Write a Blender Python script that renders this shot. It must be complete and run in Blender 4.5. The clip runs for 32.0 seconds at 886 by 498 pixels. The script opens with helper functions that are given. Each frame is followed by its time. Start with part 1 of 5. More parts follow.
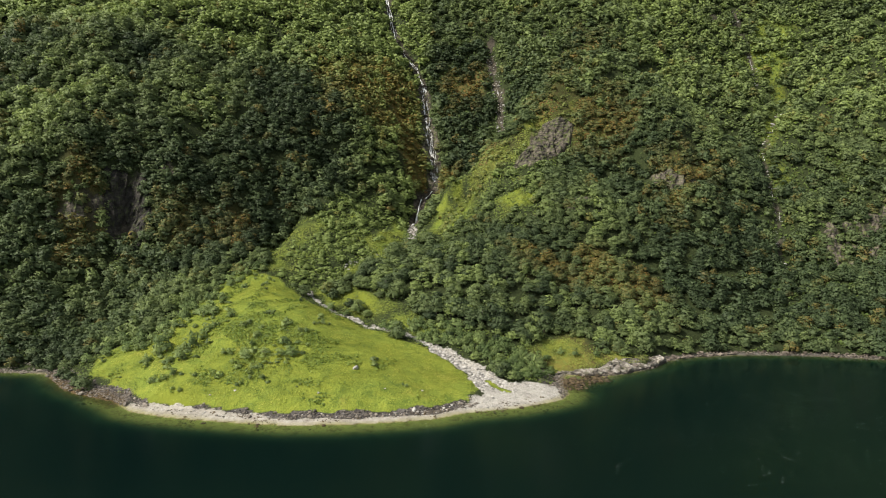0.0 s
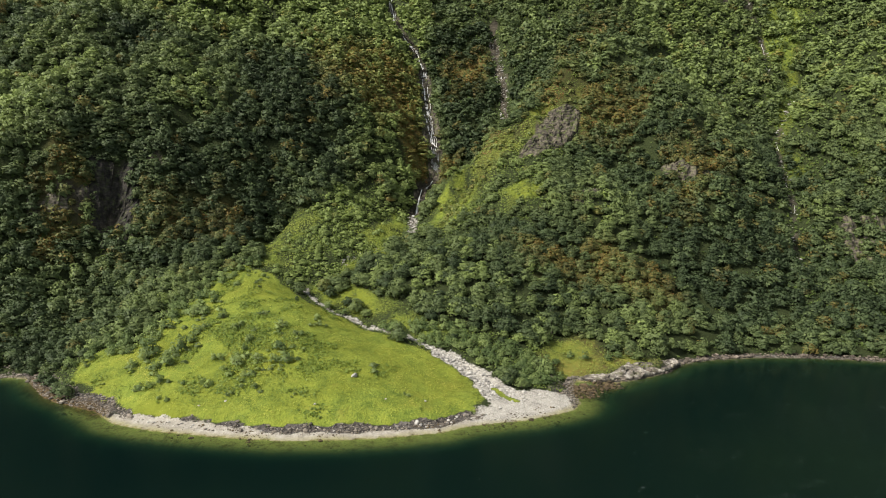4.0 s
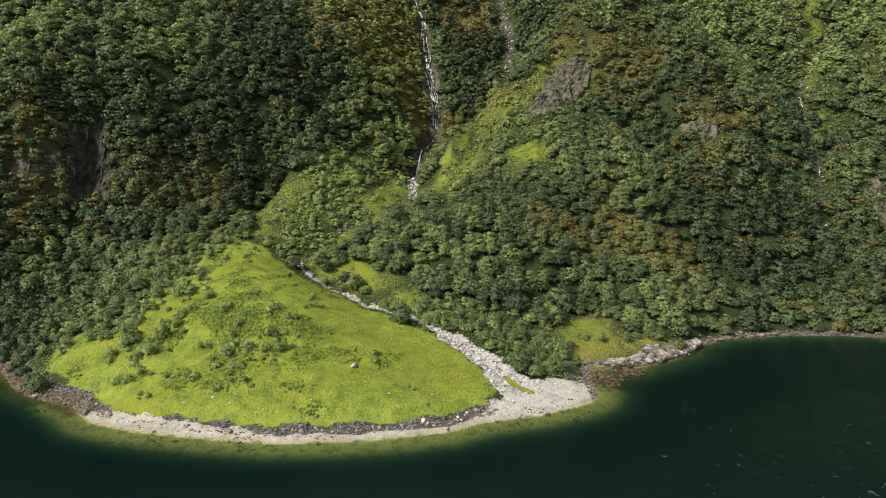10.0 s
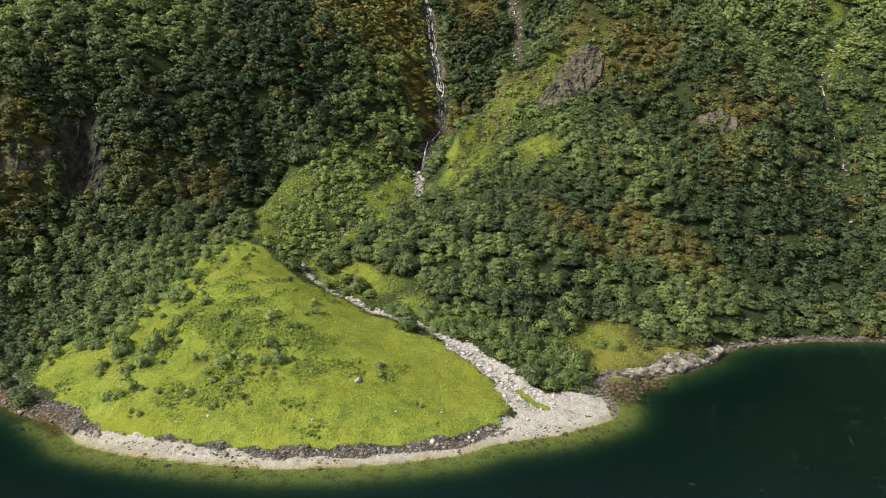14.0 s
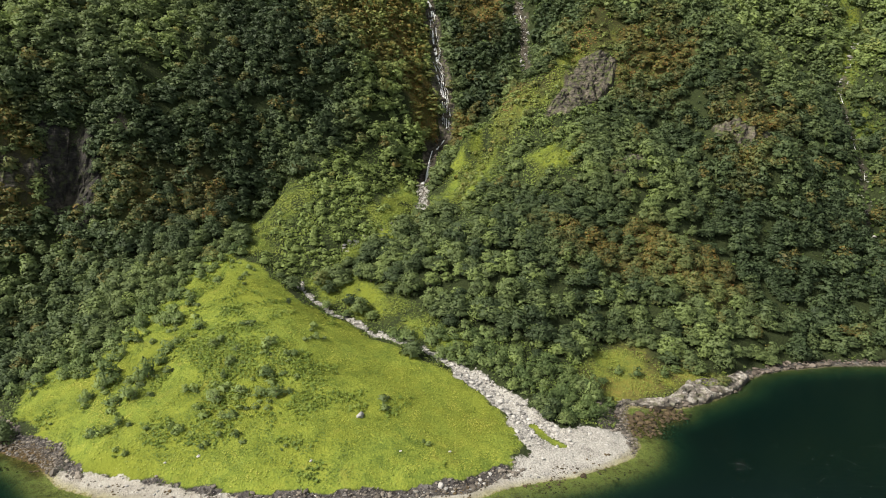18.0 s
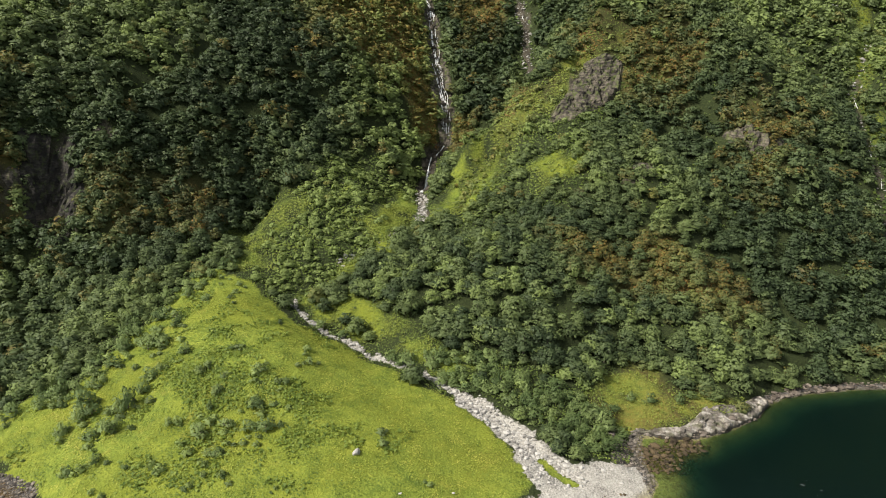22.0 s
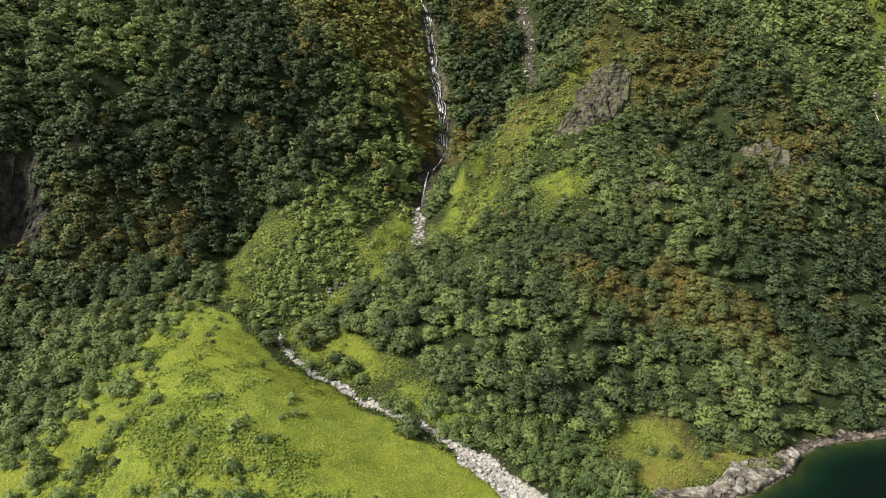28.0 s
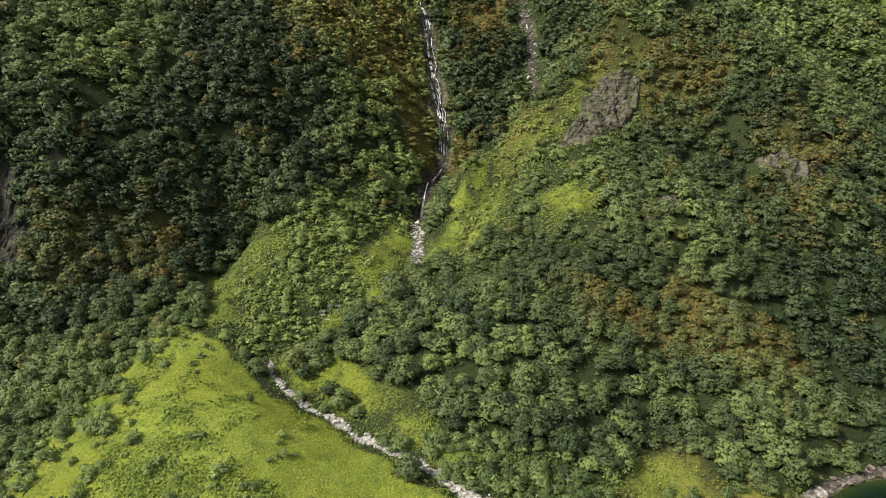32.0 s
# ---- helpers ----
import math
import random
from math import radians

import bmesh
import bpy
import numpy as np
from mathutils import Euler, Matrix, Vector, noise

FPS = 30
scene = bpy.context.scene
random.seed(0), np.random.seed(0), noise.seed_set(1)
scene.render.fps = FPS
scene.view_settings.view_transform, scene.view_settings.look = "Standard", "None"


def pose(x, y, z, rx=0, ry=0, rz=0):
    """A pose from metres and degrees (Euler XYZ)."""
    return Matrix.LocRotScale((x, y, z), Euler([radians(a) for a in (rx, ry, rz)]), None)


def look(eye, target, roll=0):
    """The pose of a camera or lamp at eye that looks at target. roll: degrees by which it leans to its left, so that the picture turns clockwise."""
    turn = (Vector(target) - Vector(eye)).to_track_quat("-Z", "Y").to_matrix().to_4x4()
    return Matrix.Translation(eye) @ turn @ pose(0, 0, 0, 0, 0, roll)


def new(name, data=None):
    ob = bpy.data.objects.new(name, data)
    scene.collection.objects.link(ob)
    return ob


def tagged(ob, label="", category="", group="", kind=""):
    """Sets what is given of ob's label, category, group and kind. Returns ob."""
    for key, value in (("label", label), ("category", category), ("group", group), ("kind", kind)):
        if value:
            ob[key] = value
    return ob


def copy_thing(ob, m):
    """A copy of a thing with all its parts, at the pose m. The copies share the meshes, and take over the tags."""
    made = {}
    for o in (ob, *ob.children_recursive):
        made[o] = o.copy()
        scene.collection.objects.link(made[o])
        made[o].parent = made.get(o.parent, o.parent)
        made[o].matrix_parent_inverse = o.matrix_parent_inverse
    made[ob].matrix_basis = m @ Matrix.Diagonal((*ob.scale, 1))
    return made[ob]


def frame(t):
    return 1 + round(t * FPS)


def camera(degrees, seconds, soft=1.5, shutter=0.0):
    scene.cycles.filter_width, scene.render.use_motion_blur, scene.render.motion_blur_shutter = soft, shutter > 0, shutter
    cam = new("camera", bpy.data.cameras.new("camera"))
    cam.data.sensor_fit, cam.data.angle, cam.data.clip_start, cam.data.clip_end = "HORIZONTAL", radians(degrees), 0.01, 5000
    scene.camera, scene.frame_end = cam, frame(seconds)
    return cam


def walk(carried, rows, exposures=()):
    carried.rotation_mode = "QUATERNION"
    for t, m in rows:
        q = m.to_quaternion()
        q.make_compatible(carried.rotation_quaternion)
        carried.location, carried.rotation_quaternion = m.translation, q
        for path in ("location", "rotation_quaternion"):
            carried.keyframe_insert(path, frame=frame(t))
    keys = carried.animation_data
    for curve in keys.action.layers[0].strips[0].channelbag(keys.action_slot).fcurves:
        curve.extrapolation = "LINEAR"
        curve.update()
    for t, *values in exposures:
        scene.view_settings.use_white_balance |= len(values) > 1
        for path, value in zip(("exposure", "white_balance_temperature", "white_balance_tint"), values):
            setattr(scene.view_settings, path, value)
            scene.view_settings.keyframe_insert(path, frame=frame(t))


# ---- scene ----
# the drone climbs gently towards the slope: seconds, place, tilt, turn, lean
cam = camera(66.96, 32.0, 1.1)
FLIGHT = [
    (0, 8.29, -186.80, 65.78, 84.45, 0.08, 0.22),
    (1, 7.69, -183.34, 66.68, 84.53, 0.04, 0.25),
    (1.5, 7.41, -181.60, 67.16, 84.55, 0.00, 0.26),
    (2, 7.13, -179.86, 67.66, 84.36, -0.03, 0.27),
    (2.5, 6.87, -178.11, 68.16, 84.02, -0.05, 0.30),
    (3, 6.62, -176.38, 68.67, 83.67, -0.09, 0.34),
    (3.5, 6.38, -174.66, 69.17, 83.29, -0.13, 0.38),
    (5.5, 5.38, -167.83, 70.97, 82.14, -0.23, 0.40),
    (6, 5.11, -166.09, 71.41, 81.80, -0.28, 0.39),
    (7, 4.59, -162.60, 72.27, 80.95, -0.40, 0.36),
    (8, 4.06, -159.20, 73.13, 80.13, -0.50, 0.35),
    (9, 3.56, -155.93, 74.02, 79.38, -0.58, 0.31),
    (10, 3.10, -152.74, 74.94, 78.60, -0.53, 0.25),
    (11, 2.70, -149.59, 75.84, 77.84, -0.46, 0.20),
    (11.5, 2.53, -148.03, 76.27, 77.47, -0.43, 0.19),
    (12, 2.37, -146.46, 76.70, 77.19, -0.38, 0.17),
    (12.5, 2.22, -144.89, 77.11, 77.17, -0.35, 0.15),
    (13, 2.07, -143.34, 77.51, 77.20, -0.30, 0.14),
    (14, 1.73, -140.27, 78.28, 77.26, -0.21, 0.13),
    (14.5, 1.54, -138.72, 78.66, 77.29, -0.19, 0.12),
    (16.5, 0.62, -132.43, 80.19, 77.39, -0.11, 0.11),
    (17, 0.42, -130.88, 80.56, 77.40, -0.09, 0.12),
    (18, 0.07, -127.83, 81.26, 77.38, -0.11, 0.11),
    (19, -0.27, -124.80, 81.95, 77.36, -0.16, 0.12),
    (20, -0.59, -121.71, 82.71, 77.34, -0.21, 0.13),
    (21, -0.87, -118.55, 83.52, 77.25, -0.31, 0.14),
    (22, -1.09, -115.34, 84.36, 77.17, -0.35, 0.14),
    (23, -1.26, -112.06, 85.23, 77.12, -0.39, 0.16),
    (24, -1.42, -108.75, 86.12, 77.09, -0.42, 0.18),
    (25, -1.62, -105.48, 87.02, 77.06, -0.47, 0.19),
    (25.5, -1.72, -103.85, 87.46, 77.06, -0.51, 0.20),
    (27.5, -2.09, -97.31, 89.14, 77.05, -0.75, 0.26),
    (28, -2.20, -95.71, 89.55, 77.05, -0.80, 0.26),
    (29, -2.39, -92.51, 90.36, 77.03, -0.85, 0.26),
    (30, -2.51, -89.24, 91.13, 77.03, -0.89, 0.24),
    (31, -2.61, -85.92, 91.90, 77.02, -0.91, 0.22),
    (32, -2.69, -82.57, 92.67, 77.03, -0.92, 0.21),
]
walk(cam, [(t, pose(x, y, z, tilt, 0, turn) @ pose(0, 0, 0, 0, 0, lean)) for t, x, y, z, tilt, turn, lean in FLIGHT])

# ---------------------------------------------------------------- daylight under thin cloud
SUN_TO = Vector((-0.70, -0.36, 0.82)).normalized()
world = bpy.data.worlds.new("overcast_sky")
scene.world = world
world.use_nodes = True
sky = world.node_tree.nodes.new("ShaderNodeTexSky")
sky.sky_type, sky.sun_disc = "NISHITA", False
sky.sun_elevation, sky.sun_rotation = math.asin(SUN_TO.z), math.atan2(SUN_TO.x, SUN_TO.y)
sky.air_density, sky.dust_density, sky.ozone_density = 1.0, 4.0, 1.0
veil = world.node_tree.nodes.new("ShaderNodeMix")
veil.data_type = "RGBA"
veil.inputs[0].default_value = 0.5
veil.inputs[7].default_value = (6.3, 6.5, 6.5, 1)
world.node_tree.links.new(sky.outputs[0], veil.inputs[6])
ground_glow = world.node_tree.nodes["Background"]
world.node_tree.links.new(veil.outputs[2], ground_glow.inputs[0])
ground_glow.inputs[1].default_value = 0.07
sun = new("sun", bpy.data.lights.new("sun", "SUN"))
sun.data.energy, sun.data.angle, sun.data.color = 4.3, radians(10), (1.0, 0.95, 0.85)
sun.matrix_world = look((0, 0, 300), Vector((0, 0, 300)) - SUN_TO)
scene.view_settings.exposure = 0.60

# ---------------------------------------------------------------- materials


class Shader:
    """A small builder of node materials."""

    def __init__(self, name):
        self.m = bpy.data.materials.new(name)
        self.m.use_nodes = True
        self.t = self.m.node_tree
        self.b = self.t.nodes["Principled BSDF"]
        self.out = self.t.nodes["Material Output"]

    def put(self, socket, value):
        if isinstance(value, bpy.types.NodeSocket):
            self.t.links.new(value, socket)
        elif isinstance(value, tuple) and len(value) == 3 and socket.type == "RGBA":
            socket.default_value = (*value, 1)
        else:
            socket.default_value = value

    def node(self, kind, **inputs):
        n = self.t.nodes.new("ShaderNode" + kind)
        for k, v in inputs.items():
            self.put(n.inputs[k.replace("_", " ")], v)
        return n

    def place(self):
        return self.t.nodes.new("ShaderNodeNewGeometry").outputs["Position"]

    def noise(self, scale, detail=4.0, rough=0.6, vector=None):
        n = self.node("TexNoise", Scale=scale, Detail=detail, Roughness=rough)
        self.put(n.inputs["Vector"], vector or self.place())
        return n.outputs["Fac"]

    def cells(self, scale, out="Distance", vector=None):
        n = self.node("TexVoronoi", Scale=scale)
        self.put(n.inputs["Vector"], vector or self.place())
        return n.outputs[out]

    def span(self, v, a, b, c=0.0, d=1.0):
        n = self.node("MapRange")
        for i, x in enumerate((v, a, b, c, d)):
            self.put(n.inputs[i], x)
        return n.outputs[0]

    def sum(self, a, b, op="ADD"):
        n = self.t.nodes.new("ShaderNodeMath")
        n.operation = op
        self.put(n.inputs[0], a)
        self.put(n.inputs[1], b)
        return n.outputs[0]

    def mix(self, f, a, b):
        n = self.t.nodes.new("ShaderNodeMix")
        n.data_type = "RGBA"
        self.put(n.inputs[0], f)
        self.put(n.inputs[6], a)
        self.put(n.inputs[7], b)
        return n.outputs[2]

    def ramp(self, f, *stops):
        n = self.t.nodes.new("ShaderNodeValToRGB")
        self.put(n.inputs[0], f)
        e = n.color_ramp.elements
        while len(e) < len(stops):
            e.new(0.5)
        for el, (p, c) in zip(e, stops):
            el.position, el.color = p, (*c, 1)
        return n.outputs[0]

    def attr(self, name):
        n = self.t.nodes.new("ShaderNodeAttribute")
        n.attribute_name = name
        return n.outputs["Fac"]

    def relief(self, h, strength=0.5, distance=0.1):
        n = self.node("Bump", Strength=strength, Distance=distance, Height=h)
        self.put(self.b.inputs["Normal"], n.outputs[0])

    def done(self, color, rough=0.8, gloss=0.3):
        self.put(self.b.inputs["Base Color"], color)
        self.put(self.b.inputs["Roughness"], rough)
        self.put(self.b.inputs["Specular IOR Level"], gloss)
        return self.m


def leaf_paint(name, shift, *stops):
    """Foliage: every leaf clump its own shade, every tree its own tint; woodland tints carry slope shade."""
    s = Shader(name)
    island = s.t.nodes.new("ShaderNodeNewGeometry").outputs["Random Per Island"]
    own = s.t.nodes.new("ShaderNodeObjectInfo").outputs["Random"] if shift == "object" else s.attr("tint")
    f = s.sum(s.sum(own, 0.78, "MULTIPLY"), s.sum(island, 0.22, "MULTIPLY"))
    c = s.ramp(f, *stops)
    if shift == "tree":
        autumn = s.ramp(island, (0.0, (0.100, 0.112, 0.030)), (0.4, (0.190, 0.172, 0.040)), (0.62, (0.270, 0.186, 0.042)), (0.78, (0.250, 0.128, 0.036)), (1.0, (0.150, 0.165, 0.043)))
        c = s.mix(s.sum(s.attr("dry"), s.span(island, 0.1, 0.9, 0.45, 1.0), "MULTIPLY"), c, autumn)
    m = s.done(c, 0.62, 0.25)
    thin = s.node("BsdfTranslucent", Color=c)
    both = s.t.nodes.new("ShaderNodeMixShader")
    both.inputs[0].default_value = 0.3
    s.t.links.new(s.b.outputs[0], both.inputs[1])
    s.t.links.new(thin.outputs[0], both.inputs[2])
    s.t.links.new(both.outputs[0], s.out.inputs[0])
    return m


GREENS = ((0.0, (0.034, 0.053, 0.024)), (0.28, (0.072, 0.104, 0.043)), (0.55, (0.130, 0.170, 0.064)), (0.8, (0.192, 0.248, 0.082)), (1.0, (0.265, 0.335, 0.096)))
WILLOW = ((0.0, (0.072, 0.112, 0.040)), (0.5, (0.148, 0.205, 0.070)), (1.0, (0.24, 0.305, 0.108)))
leaf_far = leaf_paint("forest_leaves", "tree", *GREENS)
leaf_near = leaf_paint("tree_leaves", "object", *GREENS)
leaf_bush = leaf_paint("bush_leaves", "object", *WILLOW)


def bark_paint():
    s = Shader("bark")
    return s.done(s.ramp(s.noise(3.0), (0.3, (0.07, 0.055, 0.04)), (0.7, (0.20, 0.18, 0.15))), 0.9)


def stone_paint(name, dark, light, island=0.5):
    s = Shader(name)
    own = s.t.nodes.new("ShaderNodeNewGeometry").outputs["Random Per Island"]
    ob = s.t.nodes.new("ShaderNodeObjectInfo").outputs["Random"]
    f = s.sum(s.sum(own, island, "MULTIPLY"), s.sum(s.sum(ob, 0.25, "MULTIPLY"), s.sum(s.noise(2.6, 6.0), 0.45, "MULTIPLY")))
    c = s.ramp(f, (0.2, dark), (0.9, light))
    lichen = s.span(s.noise(5.0, 5.0), 0.58, 0.66)
    c = s.mix(s.sum(lichen, 0.35, "MULTIPLY"), c, (0.16, 0.16, 0.08))
    s.relief(s.noise(7.0, 6.0), 0.5, 0.12)
    return s.done(c, 0.85)


def ground_paint():
    s = Shader("ground")
    wide, mid, small = s.noise(0.035, 4), s.noise(0.3, 5), s.noise(2.2, 5)
    fray = s.sum(s.sum(s.noise(1.3, 4), 0.5, "SUBTRACT"), 1.3, "MULTIPLY")

    def crisp(name, a=0.36, b=0.64):
        return s.span(s.sum(s.attr(name), fray), a, b)

    # forest floor: dark humus, darkened further for the shade between the trees
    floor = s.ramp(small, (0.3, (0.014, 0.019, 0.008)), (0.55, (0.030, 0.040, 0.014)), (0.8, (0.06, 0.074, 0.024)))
    lawn = s.ramp(s.sum(s.sum(small, 0.5, "MULTIPLY"), s.sum(mid, 0.5, "MULTIPLY")), (0.36, (0.080, 0.118, 0.020)), (0.5, (0.160, 0.205, 0.031)),
                  (0.62, (0.245, 0.274, 0.043)))
    lawn = s.mix(s.span(wide, 0.42, 0.62, 0.0, 0.7), lawn, (0.17, 0.19, 0.022))
    lawn = s.mix(s.span(s.noise(0.13, 5), 0.60, 0.72, 0.0, 0.5), lawn, (0.24, 0.22, 0.045))
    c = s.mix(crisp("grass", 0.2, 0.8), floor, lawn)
    dry = s.ramp(mid, (0.3, (0.12, 0.12, 0.034)), (0.5, (0.165, 0.13, 0.04)), (0.7, (0.19, 0.12, 0.045)))
    c = s.mix(s.attr("dry"), c, dry)
    face = s.ramp(s.sum(s.sum(s.noise(0.25, 6), 0.6, "MULTIPLY"), s.sum(small, 0.4, "MULTIPLY")), (0.36, (0.016, 0.014, 0.012)), (0.5, (0.055, 0.048, 0.036)),
                  (0.66, (0.135, 0.118, 0.086)))
    c = s.mix(crisp("rock", 0.25, 0.75), c, face)
    pale = s.ramp(s.sum(s.sum(s.cells(2.8), 0.45, "MULTIPLY"), s.sum(mid, 0.6, "MULTIPLY")), (0.28, (0.15, 0.138, 0.122)), (0.48, (0.33, 0.312, 0.28)), (0.72, (0.45, 0.43, 0.385)))
    c = s.mix(crisp("pale"), c, pale)
    c = s.mix(crisp("sand"), c, s.ramp(s.sum(s.sum(s.noise(0.5, 4), 0.6, "MULTIPLY"), s.sum(small, 0.4, "MULTIPLY")), (0.35, (0.235, 0.213, 0.178)), (0.65, (0.43, 0.406, 0.358))))
    rubble = s.ramp(s.sum(s.sum(s.cells(1.4, "Color"), 0.5, "MULTIPLY"), s.sum(small, 0.5, "MULTIPLY")), (0.3, (0.025, 0.022, 0.021)), (0.6, (0.085, 0.077, 0.072)), (0.85, (0.21, 0.195, 0.18)))
    c = s.mix(crisp("rubble"), c, rubble)
    weed = s.ramp(s.sum(s.sum(mid, 0.55, "MULTIPLY"), s.sum(s.noise(1.4, 5), 0.45, "MULTIPLY")), (0.34, (0.08, 0.066, 0.028)), (0.46, (0.20, 0.175, 0.085)), (0.55, (0.28, 0.26, 0.115)), (0.66, (0.14, 0.132, 0.05)), (0.75, (0.07, 0.062, 0.028)))
    c = s.mix(s.attr("weed"), c, weed)
    c = s.mix(s.attr("soil"), c, s.ramp(small, (0.35, (0.16, 0.11, 0.06)), (0.65, (0.34, 0.26, 0.16))))
    c = s.mix(s.attr("rust"), c, s.ramp(s.sum(s.sum(s.cells(1.7, "Color"), 0.5, "MULTIPLY"), s.sum(small, 0.5, "MULTIPLY")), (0.3, (0.03, 0.022, 0.014)), (0.55, (0.095, 0.06, 0.024)), (0.8, (0.17, 0.12, 0.06))))
    s.relief(s.sum(small, s.noise(0.9, 4)), 0.8, 0.45)
    return s.done(c, 0.95, 0.15)


def water_paint():
    s = Shader("fjord_water")
    p = s.place()
    stretch = s.node("Mapping", Vector=p, Scale=(0.5, 1.5, 1.0), Rotation=(0, 0, 0.5))
    ripple = s.sum(s.noise(0.9, 3, 0.6, stretch.outputs[0]), s.sum(s.noise(0.12, 2), 0.8, "MULTIPLY"))
    sea = s.mix(s.noise(0.012, 2), (0.0008, 0.0045, 0.0040), (0.0014, 0.0070, 0.0058))
    deep = s.node("BsdfDiffuse", Color=s.mix(s.attr("shelf"), sea, (0.006, 0.030, 0.015)))
    clear = s.node("BsdfTransparent", Color=(0.80, 0.92, 0.70))
    body = s.node("MixShader", Fac=s.attr("clear"))
    s.t.links.new(deep.outputs[0], body.inputs[1])
    s.t.links.new(clear.outputs[0], body.inputs[2])
    bump = s.node("Bump", Strength=0.22, Distance=0.12, Height=ripple)
    shine = s.node("BsdfGlossy", Color=(0.62, 0.74, 0.78), Roughness=0.14, Normal=bump.outputs[0])
    fres = s.node("Fresnel", IOR=1.33, Normal=bump.outputs[0])
    top = s.node("MixShader", Fac=fres.outputs[0])
    s.t.links.new(body.outputs[0], top.inputs[1])
    s.t.links.new(shine.outputs[0], top.inputs[2])
    s.t.links.new(top.outputs[0], s.out.inputs[0])
    return s.m


def foam_paint():
    s = Shader("falling_water")
    c = s.ramp(s.noise(1.2, 5), (0.3, (0.55, 0.56, 0.55)), (0.55, (0.88, 0.88, 0.86)))
    return s.done(c, 0.35, 0.5)


grass_blades = leaf_paint("grass_blades", "meadow", (0.0, (0.080, 0.128, 0.024)), (0.3, (0.172, 0.226, 0.037)), (0.65, (0.285, 0.318, 0.049)), (1.0, (0.41, 0.395, 0.085)))
fern_leaves = leaf_paint("fern_leaves", "carpet", (0.0, (0.055, 0.085, 0.022)), (0.35, (0.105, 0.15, 0.034)), (0.7, (0.175, 0.225, 0.045)), (1.0, (0.25, 0.28, 0.055)))
heath_leaves = leaf_paint("heath_leaves", "carpet", (0.0, (0.09, 0.095, 0.03)), (0.3, (0.125, 0.115, 0.034)), (0.6, (0.225, 0.155, 0.040)), (0.8, (0.205, 0.105, 0.034)), (1.0, (0.175, 0.17, 0.042)))
herb_leaves = leaf_paint("herb_leaves", "meadow", (0.0, (0.085, 0.130, 0.024)), (0.5, (0.165, 0.225, 0.038)), (1.0, (0.27, 0.31, 0.055)))
bark = bark_paint()
grey_stone = stone_paint("grey_stone", (0.085, 0.08, 0.076), (0.45, 0.43, 0.40), 0.65)
dark_stone = stone_paint("dark_stone", (0.027, 0.022, 0.020), (0.232, 0.201, 0.167), 0.65)
brown_stone = stone_paint("brown_stone", (0.035, 0.026, 0.020), (0.21, 0.175, 0.145), 0.6)
wrack_stone = stone_paint("wrack_stone", (0.022, 0.016, 0.010), (0.12, 0.085, 0.045))


def banded_paint(name, dark, mid, light, tilt, moss, tide=0.0):
    """Bedded rock: bands, cracks, and moss on its flatter parts."""
    s = Shader(name)
    lie = s.node("Mapping", Vector=s.place(), Rotation=tilt, Scale=(0.35, 0.35, 1.6))
    f = s.sum(s.sum(s.noise(1.1, 6, 0.65, lie.outputs[0]), 0.6, "MULTIPLY"), s.sum(s.noise(0.35, 5), 0.4, "MULTIPLY"))
    c = s.ramp(f, (0.42, dark), (0.5, mid), (0.6, light))
    crack = s.span(s.cells(0.55, "Distance"), 0.5, 0.75)
    c = s.mix(s.sum(crack, 0.6, "MULTIPLY"), c, dark)
    c = s.mix(s.sum(s.span(s.noise(0.6, 5), 0.5, 0.62), moss, "MULTIPLY"), c, (0.085, 0.105, 0.028))
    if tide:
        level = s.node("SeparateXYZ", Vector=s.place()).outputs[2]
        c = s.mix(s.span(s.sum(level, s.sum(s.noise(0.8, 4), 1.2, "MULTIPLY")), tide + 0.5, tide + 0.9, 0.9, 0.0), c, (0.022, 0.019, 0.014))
    s.relief(s.sum(s.noise(1.6, 6, 0.7, lie.outputs[0]), s.cells(0.9)), 0.8, 0.4)
    return s.done(c, 0.85)


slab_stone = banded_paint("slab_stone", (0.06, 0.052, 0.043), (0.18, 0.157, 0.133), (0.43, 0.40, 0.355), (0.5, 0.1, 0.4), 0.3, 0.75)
crag_face = banded_paint("crag_face", (0.022, 0.019, 0.016), (0.080, 0.068, 0.052), (0.175, 0.150, 0.115), (0.2, 0.3, 0.2), 0.8)
wet_face = banded_paint("wet_face", (0.012, 0.011, 0.010), (0.024, 0.021, 0.018), (0.06, 0.053, 0.044), (0.2, 0.2, 0.0), 0.35)
crag_stone = stone_paint("crag_stone", (0.04, 0.035, 0.03), (0.17, 0.14, 0.115), 0.25)
wet_stone = stone_paint("wet_stone", (0.012, 0.010, 0.008), (0.12, 0.10, 0.078), 0.6)
pale_stone = stone_paint("pale_stone", (0.20, 0.19, 0.178), (0.42, 0.405, 0.385))
# flat white for the sun glints laid on the water as slivers
glint_white = Shader("glint_white").done((0.86, 0.88, 0.88), 0.9, 0.1)
ground_mat, water_mat, foam = ground_paint(), water_paint(), foam_paint()

